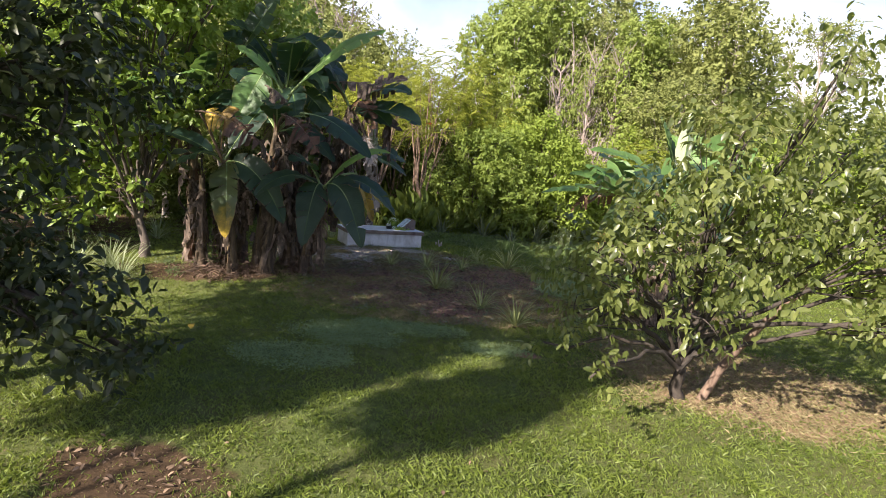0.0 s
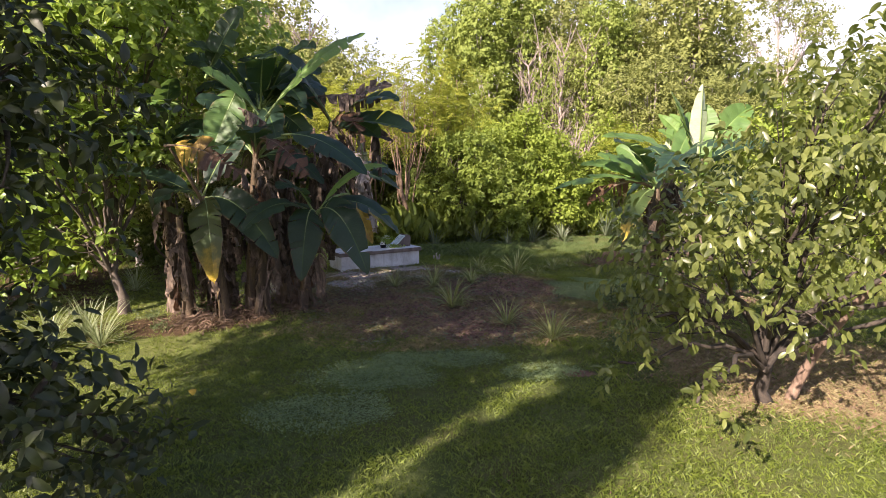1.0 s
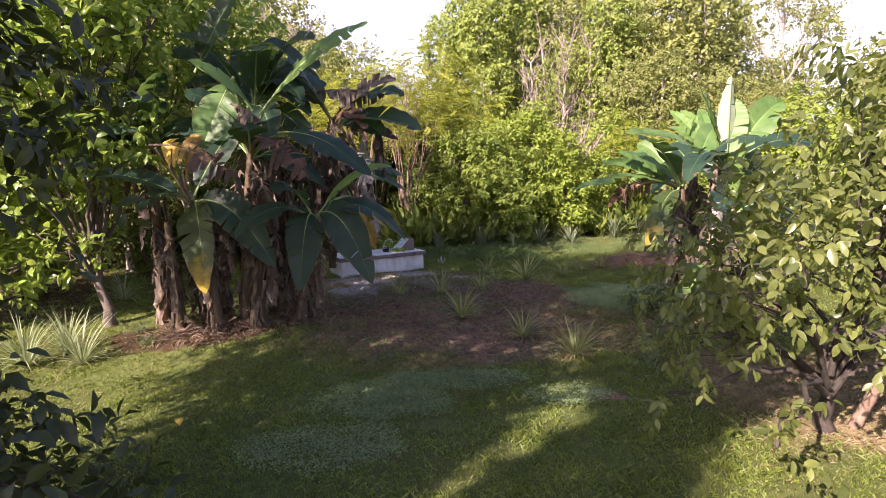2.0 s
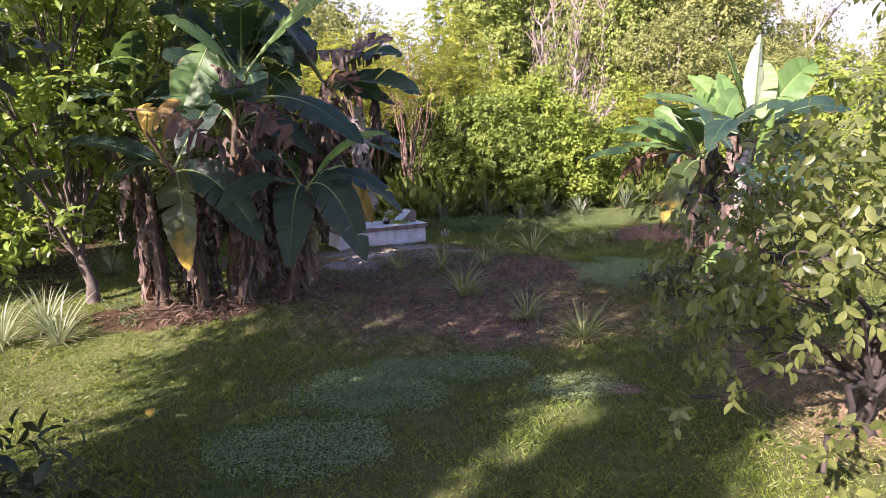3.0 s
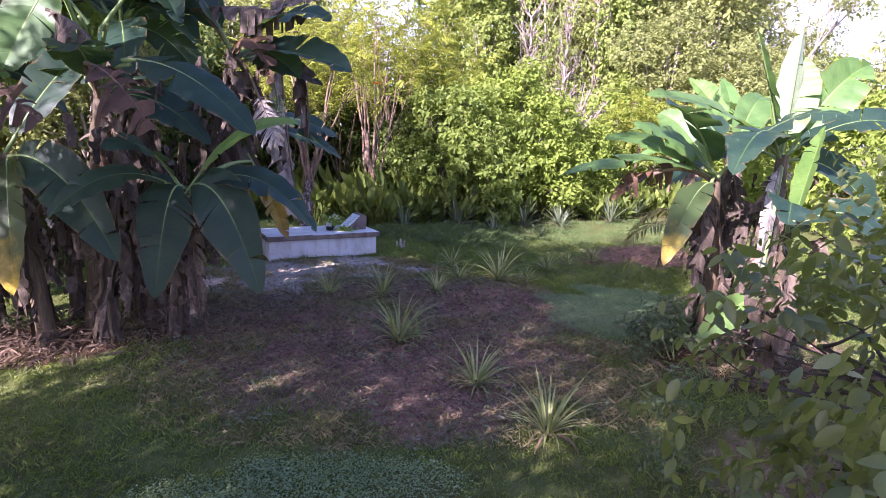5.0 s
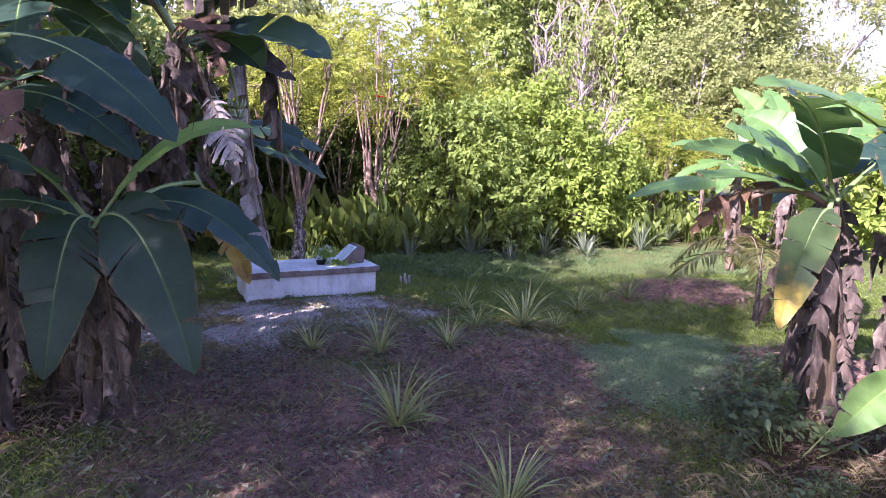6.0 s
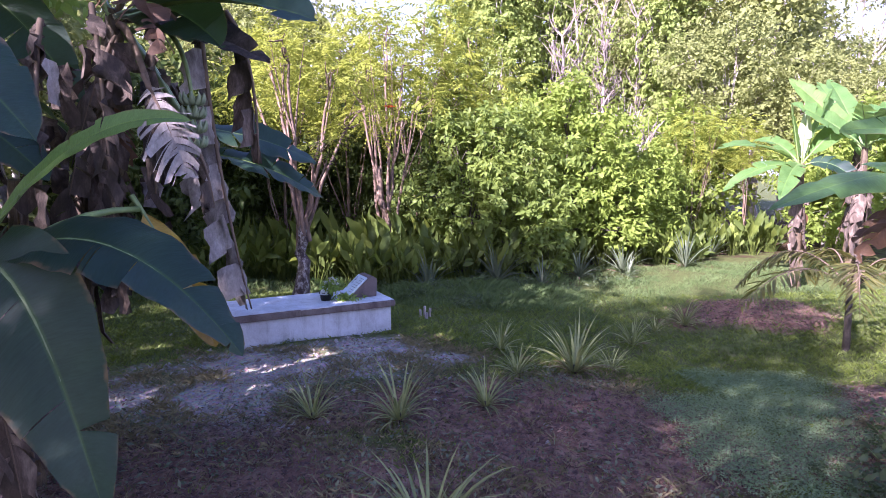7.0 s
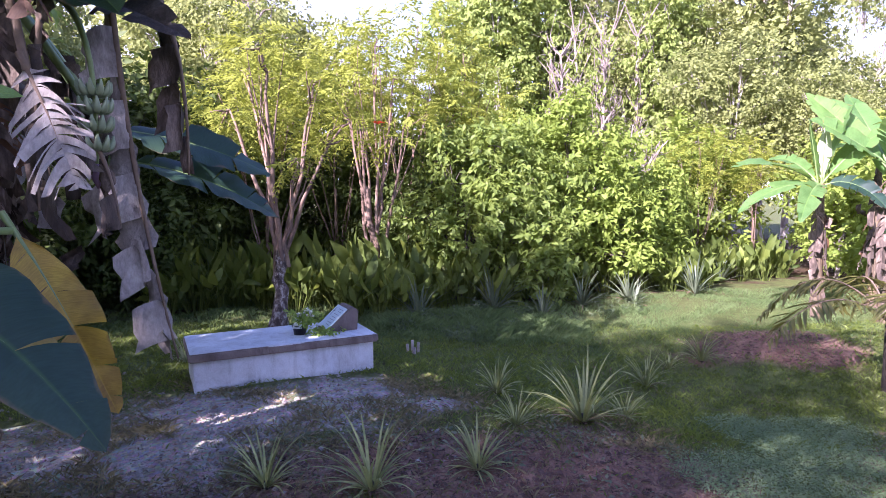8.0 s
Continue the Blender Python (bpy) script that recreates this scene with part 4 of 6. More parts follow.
def banana_leaf(rng, parent, B, T, lift, width, kind="g", strips=4, gap=0.03, fold=0.25, twist=0.0, swing=0.0):
    """A blade of torn strips on both sides of an arching midrib from B to T."""
    B, T = np.asarray(B, float), np.asarray(T, float)
    width *= 1.17 if kind in "gpybton" else 1.0
    flat = (T - B) * (1, 1, 0)
    flat = flat / max(np.linalg.norm(flat), 0.05)
    cross = np.array((flat[1], -flat[0], 0.0))
    cross = cross / np.linalg.norm(cross)
    C = (B + T) / 2 + np.array((0, 0, lift)) + cross * swing

    def at(u):
        u = np.asarray(u)[..., None]
        p = (1 - u) ** 2 * B + 2 * u * (1 - u) * C + u * u * T
        t = unit(2 * (1 - u) * (C - B) + 2 * u * (T - C))
        s = unit(cross - t * (t @ cross)[..., None])
        n = np.cross(s, t)
        return p, t, s * math.cos(twist) + n * math.sin(twist), n * math.cos(twist) - s * math.sin(twist)

    run = np.linalg.norm(T - B)
    twist -= (1.8 if kind == "o" else 1.0) * (T - B)[0] / max(np.linalg.norm((T - B)[:2]), 0.3) * (0.3 + 0.95 * abs((T - B)[2]) / run)
    u0 = 0.13
    pieces = []
    for sg in (1, -1):
        cuts = np.sort(np.concatenate([[u0, 1.0], u0 + (1 - u0) * rng.random(strips)]))
        for a, b in zip(cuts[:-1], cuts[1:]):
            if b - a < 0.012:
                continue
            nu, m = max(3, int((b - a) * 24) + 2), 5
            U, Vv = np.meshgrid(np.linspace(a, b, nu), np.linspace(0, 1, m), indexing="ij")
            uc = (a + b) / 2
            ue = np.clip(uc + (U - uc) * (1 - gap * Vv * rng.uniform(0.3, 1.6)), u0, 1)
            p, t, s, n = at(ue)
            q = (U - u0) / (1 - u0)
            w = 0.5 * width * np.sin(math.pi * np.clip(q, 0.0005, 0.9995) ** 0.78) ** 0.62 * (1.06 - 0.1 * q)
            sag = fold + rng.normal(0, 0.05 + gap)
            hang = rng.uniform(0.0, 0.12 + 2.2 * gap)
            wav = 0.02 * np.sin(40 * U + 6 * rng.random()) * Vv
            pos = p + (sg * s * (Vv * w * math.cos(sag))[..., None] + n * ((Vv * w) * math.sin(sag) + wav * width)[..., None] + t * (0.28 * Vv * w)[..., None])
            pos[..., 2] -= hang * Vv ** 2 * w * 1.4
            i, j = np.meshgrid(np.arange(nu - 1), np.arange(m - 1), indexing="ij")
            i, j = i.ravel(), j.ravel()
            F = np.stack([i * m + j, (i + 1) * m + j, (i + 1) * m + j + 1, i * m + j + 1], 1)
            if sg < 0:
                F = F[:, ::-1]
            pieces.append((pos.reshape(-1, 3), F, np.stack([U, Vv], -1).reshape(-1, 2)))
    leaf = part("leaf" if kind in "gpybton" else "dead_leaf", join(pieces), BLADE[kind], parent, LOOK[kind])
    u = np.linspace(0, 0.985, 14)
    p, t, s, n = at(u)
    part("midrib", tube(p - n * 0.006, np.concatenate([np.linspace(0.024, 0.015, 4), np.linspace(0.013, 0.003, 10)]) * (width / 0.5) ** 0.5, 6), M_RIB if kind in "gpytn" else M_RIB_DRY, leaf)
    return leaf


def shred(rng, parent, at, down, width, mat):
    """A torn, curled piece of dry blade hanging from a rib."""
    n, m = 6, 4
    a = rng.uniform(0, 6.28)
    sd, out = np.array((math.cos(a), math.sin(a), rng.normal(0, 0.25))), np.array((-math.sin(a), math.cos(a), 0.0))
    u, v = np.meshgrid(np.linspace(0, 1, n), np.linspace(-1, 1, m), indexing="ij")
    curl, sway, jag = rng.normal(0, 0.9), rng.normal(0, 0.35), rng.uniform(0.75, 1.0, (n, m))
    w = width * (1 - 0.35 * u * rng.random()) * jag
    ang = curl * v * (0.3 + 0.7 * u)
    V = at + (v * w * np.cos(ang))[..., None] * sd + (np.abs(v) * w * np.sin(ang) + sway * down * u ** 2 + 0.02 * rng.standard_normal((n, m)))[..., None] * out
    V[..., 2] -= u * down * (0.88 + 0.12 * jag)
    i, j = np.meshgrid(np.arange(n - 1), np.arange(m - 1), indexing="ij")
    i, j = i.ravel(), j.ravel()
    part("dead_leaf", (V.reshape(-1, 3), np.stack([i * m + j, (i + 1) * m + j, (i + 1) * m + j + 1, i * m + j + 1], 1)), mat, parent, LOOK["d"])


def crumpled_leaf(rng, parent, B, C, T, width, panels, mat, label, both=False):
    """A long dry leaf hanging from its rib, torn into folded papery panels on one side."""
    spine = bezier(B, C, T, panels * 3 + 1)
    pieces = []
    for i in range(panels):
        seg = spine[i * 3:i * 3 + 5] if i < panels - 1 else spine[i * 3:]
        w = width * math.sin(math.pi * (0.12 + 0.8 * (i + 0.5) / panels)) ** 0.6 * rng.uniform(0.75, 1.2)
        turn = (0.5 if i % 2 else -0.45) + rng.normal(0, 0.25)
        n, m = len(seg), 5
        v = np.linspace(0, 1, m)[None, :]
        u = np.linspace(0, 1, n)[:, None]
        reach = w * v * (0.8 + 0.35 * u * rng.random()) * (1 + 0.08 * rng.standard_normal((n, m)))
        curl = 0.16 * w * np.sin(5 * v + rng.uniform(0, 6)) + 0.02 * rng.standard_normal((n, m))
        pos = np.repeat(seg[:, None, :], m, 1)
        way = 1 if both and i % 2 else -1
        pos[..., 0] += way * reach * math.cos(turn) + 0.35 * curl
        pos[..., 1] += -reach * math.sin(turn) + curl - 0.03 * (i % 2)
        pos[..., 2] += -0.55 * reach * (0.4 + 0.6 * v) + 0.03 * v * rng.normal()
        a, b = np.meshgrid(np.arange(n - 1), np.arange(m - 1), indexing="ij")
        a, b = a.ravel(), b.ravel()
        pieces.append((pos.reshape(-1, 3), np.stack([a * m + b, (a + 1) * m + b, (a + 1) * m + b + 1, a * m + b + 1], 1)))
    leaf = part("dead_leaf", join(pieces), mat, parent, label, smooth=False)
    part("midrib", tube(spine, np.linspace(0.02, 0.006, len(spine)), 6), M_RIB_DRY, leaf)


def banana_plant(base, top, r, green, dead, seed, label, group="", skirt=6, scraps=7, more=0, shreds=10, spread=0.3):
    """base and top in the world; green: rows of tip, lift, width, kind, strips."""
    rng = np.random.default_rng(seed)
    base, top = np.array(base, float), np.array(top, float)
    root = thing("banana_plant", base, label, "banana plant", group)
    H = top - base
    path = bezier((0, 0, -0.05), H * (0.35, 0.35, 0.5), H, 10)
    part("pseudostem", tube(path, np.linspace(r, r * 0.55, 10), 11, rng, 0.06), M_STEM, root)
    for tip, lift, width, kind, strips, *start in green + dead:
        if start:
            b = np.array(start[0]) - base
            bend = (H + b) / 2 + (0, 0, 0.12)
            part("petiole", tube(bezier(H - (0, 0, 0.1), bend, b + 0.1 * unit(np.array(tip) - base - b), 7), np.linspace(0.03, 0.02, 7), 6), M_RIB if kind in "gpytn" else M_RIB_DRY, root)
    for tip, lift, width, kind, strips, *start in green:
        banana_leaf(rng, root, np.array(start[0]) - base if start else H + rng.normal(0, 0.03, 3) * (1, 1, 0) - (0, 0, 0.05), np.array(tip) - base, lift, width, kind, strips + (6 if kind in "bo" else 2), {"b": 0.35, "o": 0.3, "y": 0.1}.get(kind, 0.05), rng.uniform(0.1, 0.4), rng.normal(0, 0.12))
    for tip, lift, width, kind, strips, *start in dead:
        banana_leaf(rng, root, np.array(start[0]) - base if start else H - (0, 0, 0.12), np.array(tip) - base, lift, width, kind, strips, 0.1 if kind == "w" and strips < 20 else 0.32, rng.uniform(-0.5, 0.2), rng.normal(0, 0.3))
    for i in range(more):
        a, ln = i * 2.4 + rng.uniform(-0.4, 0.4), rng.uniform(1.3, 1.75)
        tip = H + (math.cos(a) * ln * 0.8, math.sin(a) * ln * 0.8, rng.uniform(-0.9, 0.35))
        banana_leaf(rng, root, H - (0, 0, 0.08), tip, rng.uniform(0.45, 0.75), rng.uniform(0.4, 0.5), "g", int(rng.integers(3, 9)), 0.05, rng.uniform(0.05, 0.35), rng.normal(0, 0.2))
    for i in range(skirt + 3):
        a, ln = rng.uniform(0, 6.28), rng.uniform(0.45, min(1.25, 0.7 * H[2]))
        b = H * (1 - rng.uniform(0.02, 0.45))
        reach = rng.uniform(0.12, 0.32)
        tip = b + (math.cos(a) * reach, math.sin(a) * reach, -min(ln, b[2] - 0.03))
        banana_leaf(rng, root, b, tip, rng.uniform(0.1, 0.35), rng.uniform(0.10, 0.24), "d" if rng.random() < 0.85 else "b", int(rng.integers(8, 16)), 0.5, rng.uniform(-0.9, 0.2), rng.normal(0, 0.7), rng.normal(0, 0.1))
    shreds_rng = np.random.default_rng(seed + 900)
    for i in range(shreds):
        a, q = shreds_rng.uniform(0, 6.28), shreds_rng.uniform(0.45, 1.0)
        o = r + spread * math.sqrt(shreds_rng.random())
        down = shreds_rng.uniform(0.12, 0.38)
        at = path[int(q * 9)] + np.array((math.cos(a) * o, math.sin(a) * o, shreds_rng.uniform(-0.1, 0.1)))
        shred(shreds_rng, root, at, min(down, max(0.05, at[2] - 0.02)), shreds_rng.uniform(0.03, 0.095), M_DEADLEAF if shreds_rng.random() < 0.92 else M_PALEDEAD)
    # loose old leaf sheaths peeling off the stem
    for i in range(scraps + 11):
        a, z = rng.uniform(0, 6.28), rng.uniform(0.06, 0.85) * rng.uniform(0.5, 1.0)
        c = path[int(z * 9)]
        o = np.array((math.cos(a), math.sin(a), 0))
        ln = rng.uniform(0.25, 0.6)
        w = rng.uniform(0.03, 0.095)
        sd = np.array((-o[1], o[0], 0)) * w
        rows = [(c + o * (r * 0.9 + k * k * rng.uniform(0.02, 0.16)) - (0, 0, k * ln)) for k in np.linspace(0, 1, 6)]
        V = np.concatenate([[q - sd * (1 - 0.5 * f), q + o * 0.02, q + sd * (1 - 0.5 * f)] for q, f in zip(rows, np.linspace(0, 1, 6))])
        F = [(i2 * 3 + j, i2 * 3 + j + 1, i2 * 3 + j + 4, i2 * 3 + j + 3) for i2 in range(5) for j in range(2)]
        V[:, 2] = np.maximum(V[:, 2], 0.0)
        part("sheath", (V, F), M_DEADLEAF if rng.random() < 0.7 else M_STEM, root)
    return root


def ground_at(x, y):
    return (x, y, float(height(x, y)) - 0.02)


LEFT = "banana clump beside the grave"
banana_plant(ground_at(-3.55, 11.85), (-3.78, 11.75, 2.05), 0.105, [
    ((-3.5, 11.3, 0.62), 0.78, 0.52, "t", 4), ((-2.47, 11.4, 1.0), 0.75, 0.5, "g", 3), ((-4.45, 11.3, 1.9), 0.42, 0.55, "g", 3),
    ((-5.3, 11.6, 2.45), 0.35, 0.42, "g", 5), ((-2.83, 10.95, 2.38), 0.3, 0.46, "o", 10, (-4.05, 11.1, 2.85)),
    ((-3.2, 12.6, 3.3), 0.3, 0.45, "g", 3)],
    [((-3.6, 11.6, 0.3), 0.5, 0.18, "d", 14)], 11, "banana plant with drooping dark leaves and a brown skirt", LEFT, 4, 9)
banana_plant(ground_at(-3.25, 12.25), (-2.95, 12.15, 2.75), 0.11, [
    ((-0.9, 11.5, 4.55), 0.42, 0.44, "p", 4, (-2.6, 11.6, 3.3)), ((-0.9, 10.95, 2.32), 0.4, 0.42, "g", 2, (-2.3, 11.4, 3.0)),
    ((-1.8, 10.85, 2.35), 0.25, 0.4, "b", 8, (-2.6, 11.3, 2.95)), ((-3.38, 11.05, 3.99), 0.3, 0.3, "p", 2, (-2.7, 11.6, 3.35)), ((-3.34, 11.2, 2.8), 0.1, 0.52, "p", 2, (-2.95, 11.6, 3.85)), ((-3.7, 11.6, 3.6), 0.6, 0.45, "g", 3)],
    [((-2.5, 11.9, 0.9), 0.7, 0.25, "d", 18), ((-2.2, 12.3, 1.4), 0.8, 0.3, "d", 18), ((-2.46, 11.15, 3.15), 0.08, 0.26, "d", 8, (-2.92, 11.3, 3.42))], 12, "tall banana plant with upright sunlit leaves", LEFT, 7, 9, 4, 40, 0.4)
banana_plant(ground_at(-2.35, 12.35), (-1.9, 11.75, 1.75), 0.09, [
    ((-0.50, 11.7, 1.32), 0.75, 0.46, "g", 3), ((-2.1, 11.35, 0.62), 0.95, 0.5, "g", 3), ((-1.0, 11.3, 0.72), 0.95, 0.5, "g", 2),
    ((-2.9, 11.0, 1.5), 0.6, 0.42, "g", 3), ((-0.78, 12.0, 1.45), 0.6, 0.3, "y", 5), ((-0.66, 11.65, 2.46), 0.5, 0.16, "p", 1), ((-1.08, 12.75, 1.06), 0.12, 0.26, "y", 3, (-1.5, 12.6, 2.1)), ((-2.3, 10.95, 2.15), 0.5, 0.36, "g", 3)],
    [((-1.9, 12.0, 0.2), 0.4, 0.25, "d", 10)], 13, "young banana plant with broad dark blue green leaves", LEFT, 3, 6)
tall = banana_plant(ground_at(-2.75, 13.55), (-1.75, 13.05, 3.35), 0.12, [
    ((-0.2, 12.25, 3.05), 0.22, 0.5, "g", 3), ((-0.85, 12.55, 2.98), 0.3, 0.5, "g", 2), ((-0.62, 12.75, 2.92), 0.15, 0.3, "d", 5), ((-0.48, 12.5, 3.62), 0.5, 0.45, "g", 5), ((-0.62, 12.9, 3.95), 0.4, 0.42, "d", 6),
    ((-2.6, 12.2, 4.5), 0.45, 0.5, "g", 4), ((-0.64, 14.0, 2.33), 0.14, 0.34, "g", 3, (-1.6, 13.5, 2.6)), ((-0.59, 14.0, 2.02), 0.18, 0.36, "g", 4, (-1.5, 13.5, 2.4)), ((-2.9, 13.4, 4.3), 0.6, 0.5, "g", 6), ((-1.1, 12.3, 2.9), 0.6, 0.36, "b", 12)],
    [((-0.82, 12.8, 3.7), 0.15, 0.45, "d", 16, (-2.2, 12.85, 3.75)), ((-1.12, 12.6, 2.2), 0.05, 0.34, "w", 22, (-1.4, 12.65, 2.85)), ((-1.9, 12.9, 1.5), 0.6, 0.3, "d", 18), ((-2.2, 12.7, 1.1), 0.6, 0.3, "d", 15)],
    14, "tall fruiting banana plant draped with dry grey leaves", LEFT, 10, 10, 0, 85, 0.5)
banana_plant(ground_at(-4.85, 12.75), (-4.75, 12.6, 2.95), 0.11, [
    ((-5.96, 12.0, 3.25), 0.2, 0.4, "p", 5, (-4.96, 12.25, 3.4)), ((-4.72, 11.8, 3.52), 0.15, 0.3, "p", 3, (-4.2, 12.05, 3.6)), ((-6.4, 12.4, 3.15), 0.4, 0.5, "g", 5), ((-5.9, 12.0, 2.3), 0.7, 0.45, "g", 4), ((-4.2, 11.9, 4.0), 0.5, 0.5, "g", 4), ((-5.3, 13.2, 4.3), 0.3, 0.5, "g", 4)],
    [((-4.9, 12.3, 1.2), 0.5, 0.22, "d", 16)], 15, "banana plant against the broad leaved tree", LEFT, 5, 10, 6)
banana_plant(ground_at(-3.3, 13.2), (-3.1, 13.0, 3.6), 0.12, [
    ((-3.05, 12.2, 5.2), 0.1, 0.55, "g", 3, (-3.8, 12.3, 4.05)), ((-1.9, 12.5, 4.55), 0.75, 0.5, "g", 5), ((-2.6, 11.9, 4.3), 0.8, 0.5, "g", 5), ((-3.9, 11.9, 4.5), 0.7, 0.5, "g", 5), ((-2.1, 12.3, 3.5), 0.9, 0.45, "g", 6), ((-1.9, 12.9, 4.2), 0.6, 0.5, "g", 6), ((-4.3, 12.6, 4.4), 0.6, 0.5, "g", 5), ((-3.6, 14.2, 4.8), 0.4, 0.5, "g", 5)],
    [((-2.7, 12.6, 1.4), 0.6, 0.4, "d", 16), ((-3.4, 12.5, 1.6), 0.6, 0.4, "d", 16)], 16, "tallest banana plant at the back of the clump", LEFT, 8, 8, 9)
for i, (x, y, tx, ty, tz) in enumerate([(-4.25, 12.0, -4.3, 12.0, 1.7), (-2.75, 12.6, -2.6, 12.5, 2.1), (-3.75, 12.75, -3.8, 12.8, 2.2), (-3.0, 11.95, -2.75, 11.95, 1.6), (-2.6, 12.95, -2.3, 12.7, 2.2), (-4.0, 12.45, -4.1, 12.4, 1.9)]):
    banana_plant(ground_at(x, y), (tx, ty, tz), 0.095, [], [((tx + 0.15, ty - 0.2, 0.3), 0.4, 0.2, "d", 16)], 30 + i, "old cut banana stem wrapped in dry leaves", LEFT, 6, 9)
RIGHT = "banana clump across the path"
banana_plant(ground_at(4.2, 12.4), (4.05, 12.4, 2.05), 0.12, [
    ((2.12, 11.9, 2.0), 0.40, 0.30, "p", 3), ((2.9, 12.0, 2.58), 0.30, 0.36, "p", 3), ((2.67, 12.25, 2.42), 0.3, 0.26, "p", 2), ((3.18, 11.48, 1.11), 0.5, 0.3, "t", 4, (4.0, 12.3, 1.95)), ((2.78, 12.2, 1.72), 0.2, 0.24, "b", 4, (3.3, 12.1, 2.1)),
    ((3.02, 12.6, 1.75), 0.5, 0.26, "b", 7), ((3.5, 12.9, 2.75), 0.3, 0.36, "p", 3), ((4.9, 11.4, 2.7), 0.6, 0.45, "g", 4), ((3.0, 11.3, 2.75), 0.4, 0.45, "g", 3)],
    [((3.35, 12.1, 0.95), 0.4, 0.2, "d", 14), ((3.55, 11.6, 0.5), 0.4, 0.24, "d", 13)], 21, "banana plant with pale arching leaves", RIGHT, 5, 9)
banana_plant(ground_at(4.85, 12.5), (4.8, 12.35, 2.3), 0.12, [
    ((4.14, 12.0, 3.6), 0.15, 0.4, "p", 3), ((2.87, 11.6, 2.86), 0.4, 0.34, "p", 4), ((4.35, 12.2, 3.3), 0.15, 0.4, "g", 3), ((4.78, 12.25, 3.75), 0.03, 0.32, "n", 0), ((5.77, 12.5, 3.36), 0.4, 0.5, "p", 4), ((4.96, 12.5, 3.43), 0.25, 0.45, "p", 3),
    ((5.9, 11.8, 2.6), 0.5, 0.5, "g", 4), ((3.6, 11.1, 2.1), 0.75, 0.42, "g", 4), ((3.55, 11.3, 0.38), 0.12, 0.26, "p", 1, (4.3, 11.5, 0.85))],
    [((4.4, 11.6, 0.4), 0.5, 0.25, "d", 14), ((4.1, 11.7, 0.6), 0.5, 0.25, "d", 14), ((4.2, 11.5, 0.9), 0.5, 0.2, "w", 10)], 22, "banana plant with tattered brown skirt", RIGHT, 7, 9, 2)
banana_plant(ground_at(4.3, 11.35), (4.35, 11.3, 1.6), 0.09, [((3.9, 10.6, 1.7), 0.5, 0.4, "g", 3), ((5.1, 10.8, 1.4), 0.6, 0.42, "g", 3), ((4.5, 11.2, 2.6), 0.05, 0.3, "p", 1)], [((4.3, 11.0, 0.2), 0.4, 0.25, "d", 12)], 23, "short banana sucker beside the clump", RIGHT, 4, 6)
banana_plant(ground_at(4.6, 13.55), (4.75, 13.45, 2.25), 0.11, [((3.75, 13.1, 2.35), 0.45, 0.34, "g", 5), ((5.6, 13.0, 2.3), 0.6, 0.45, "g", 4), ((4.5, 14.6, 2.7), 0.5, 0.42, "g", 5), ((5.5, 14.2, 3.1), 0.4, 0.42, "p", 4)],
    [((4.3, 13.2, 0.7), 0.4, 0.26, "d", 14), ((4.95, 13.1, 0.5), 0.5, 0.26, "d", 14), ((4.35, 13.5, 0.9), 0.4, 0.22, "d", 12)], 24, "shaded banana plant hung with brown leaves", RIGHT, 6, 8)
FAR = "banana clump at the clearing's end"
for i, (x, y, h) in enumerate([(7.6, 21.1, 2.4), (8.5, 20.6, 2.7), (9.3, 22.0, 3.0)]):
    rng = np.random.default_rng(60 + i)
    gr = []
    for k in range(8):
        a = k * 0.79 + rng.uniform(-0.3, 0.3)
        up = rng.uniform(-0.5, 1.5)
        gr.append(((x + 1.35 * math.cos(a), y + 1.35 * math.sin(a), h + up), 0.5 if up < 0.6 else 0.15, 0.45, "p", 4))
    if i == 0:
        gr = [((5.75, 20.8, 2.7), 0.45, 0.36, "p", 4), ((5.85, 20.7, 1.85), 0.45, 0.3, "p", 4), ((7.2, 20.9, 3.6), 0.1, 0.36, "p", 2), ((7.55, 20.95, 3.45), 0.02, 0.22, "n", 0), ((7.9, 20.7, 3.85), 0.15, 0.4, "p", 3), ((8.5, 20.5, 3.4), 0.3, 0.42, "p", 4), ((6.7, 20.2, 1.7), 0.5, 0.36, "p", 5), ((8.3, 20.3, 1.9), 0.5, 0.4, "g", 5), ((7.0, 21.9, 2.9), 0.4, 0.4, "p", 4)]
    banana_plant(ground_at(x, y), (x, y, h), 0.1, gr, [((x - 0.3, y - 0.3, 0.5), 0.4, 0.25, "d", 10)], 70 + i, "sunlit banana plant with split pale leaves", FAR, 1, 2, shreds=3)


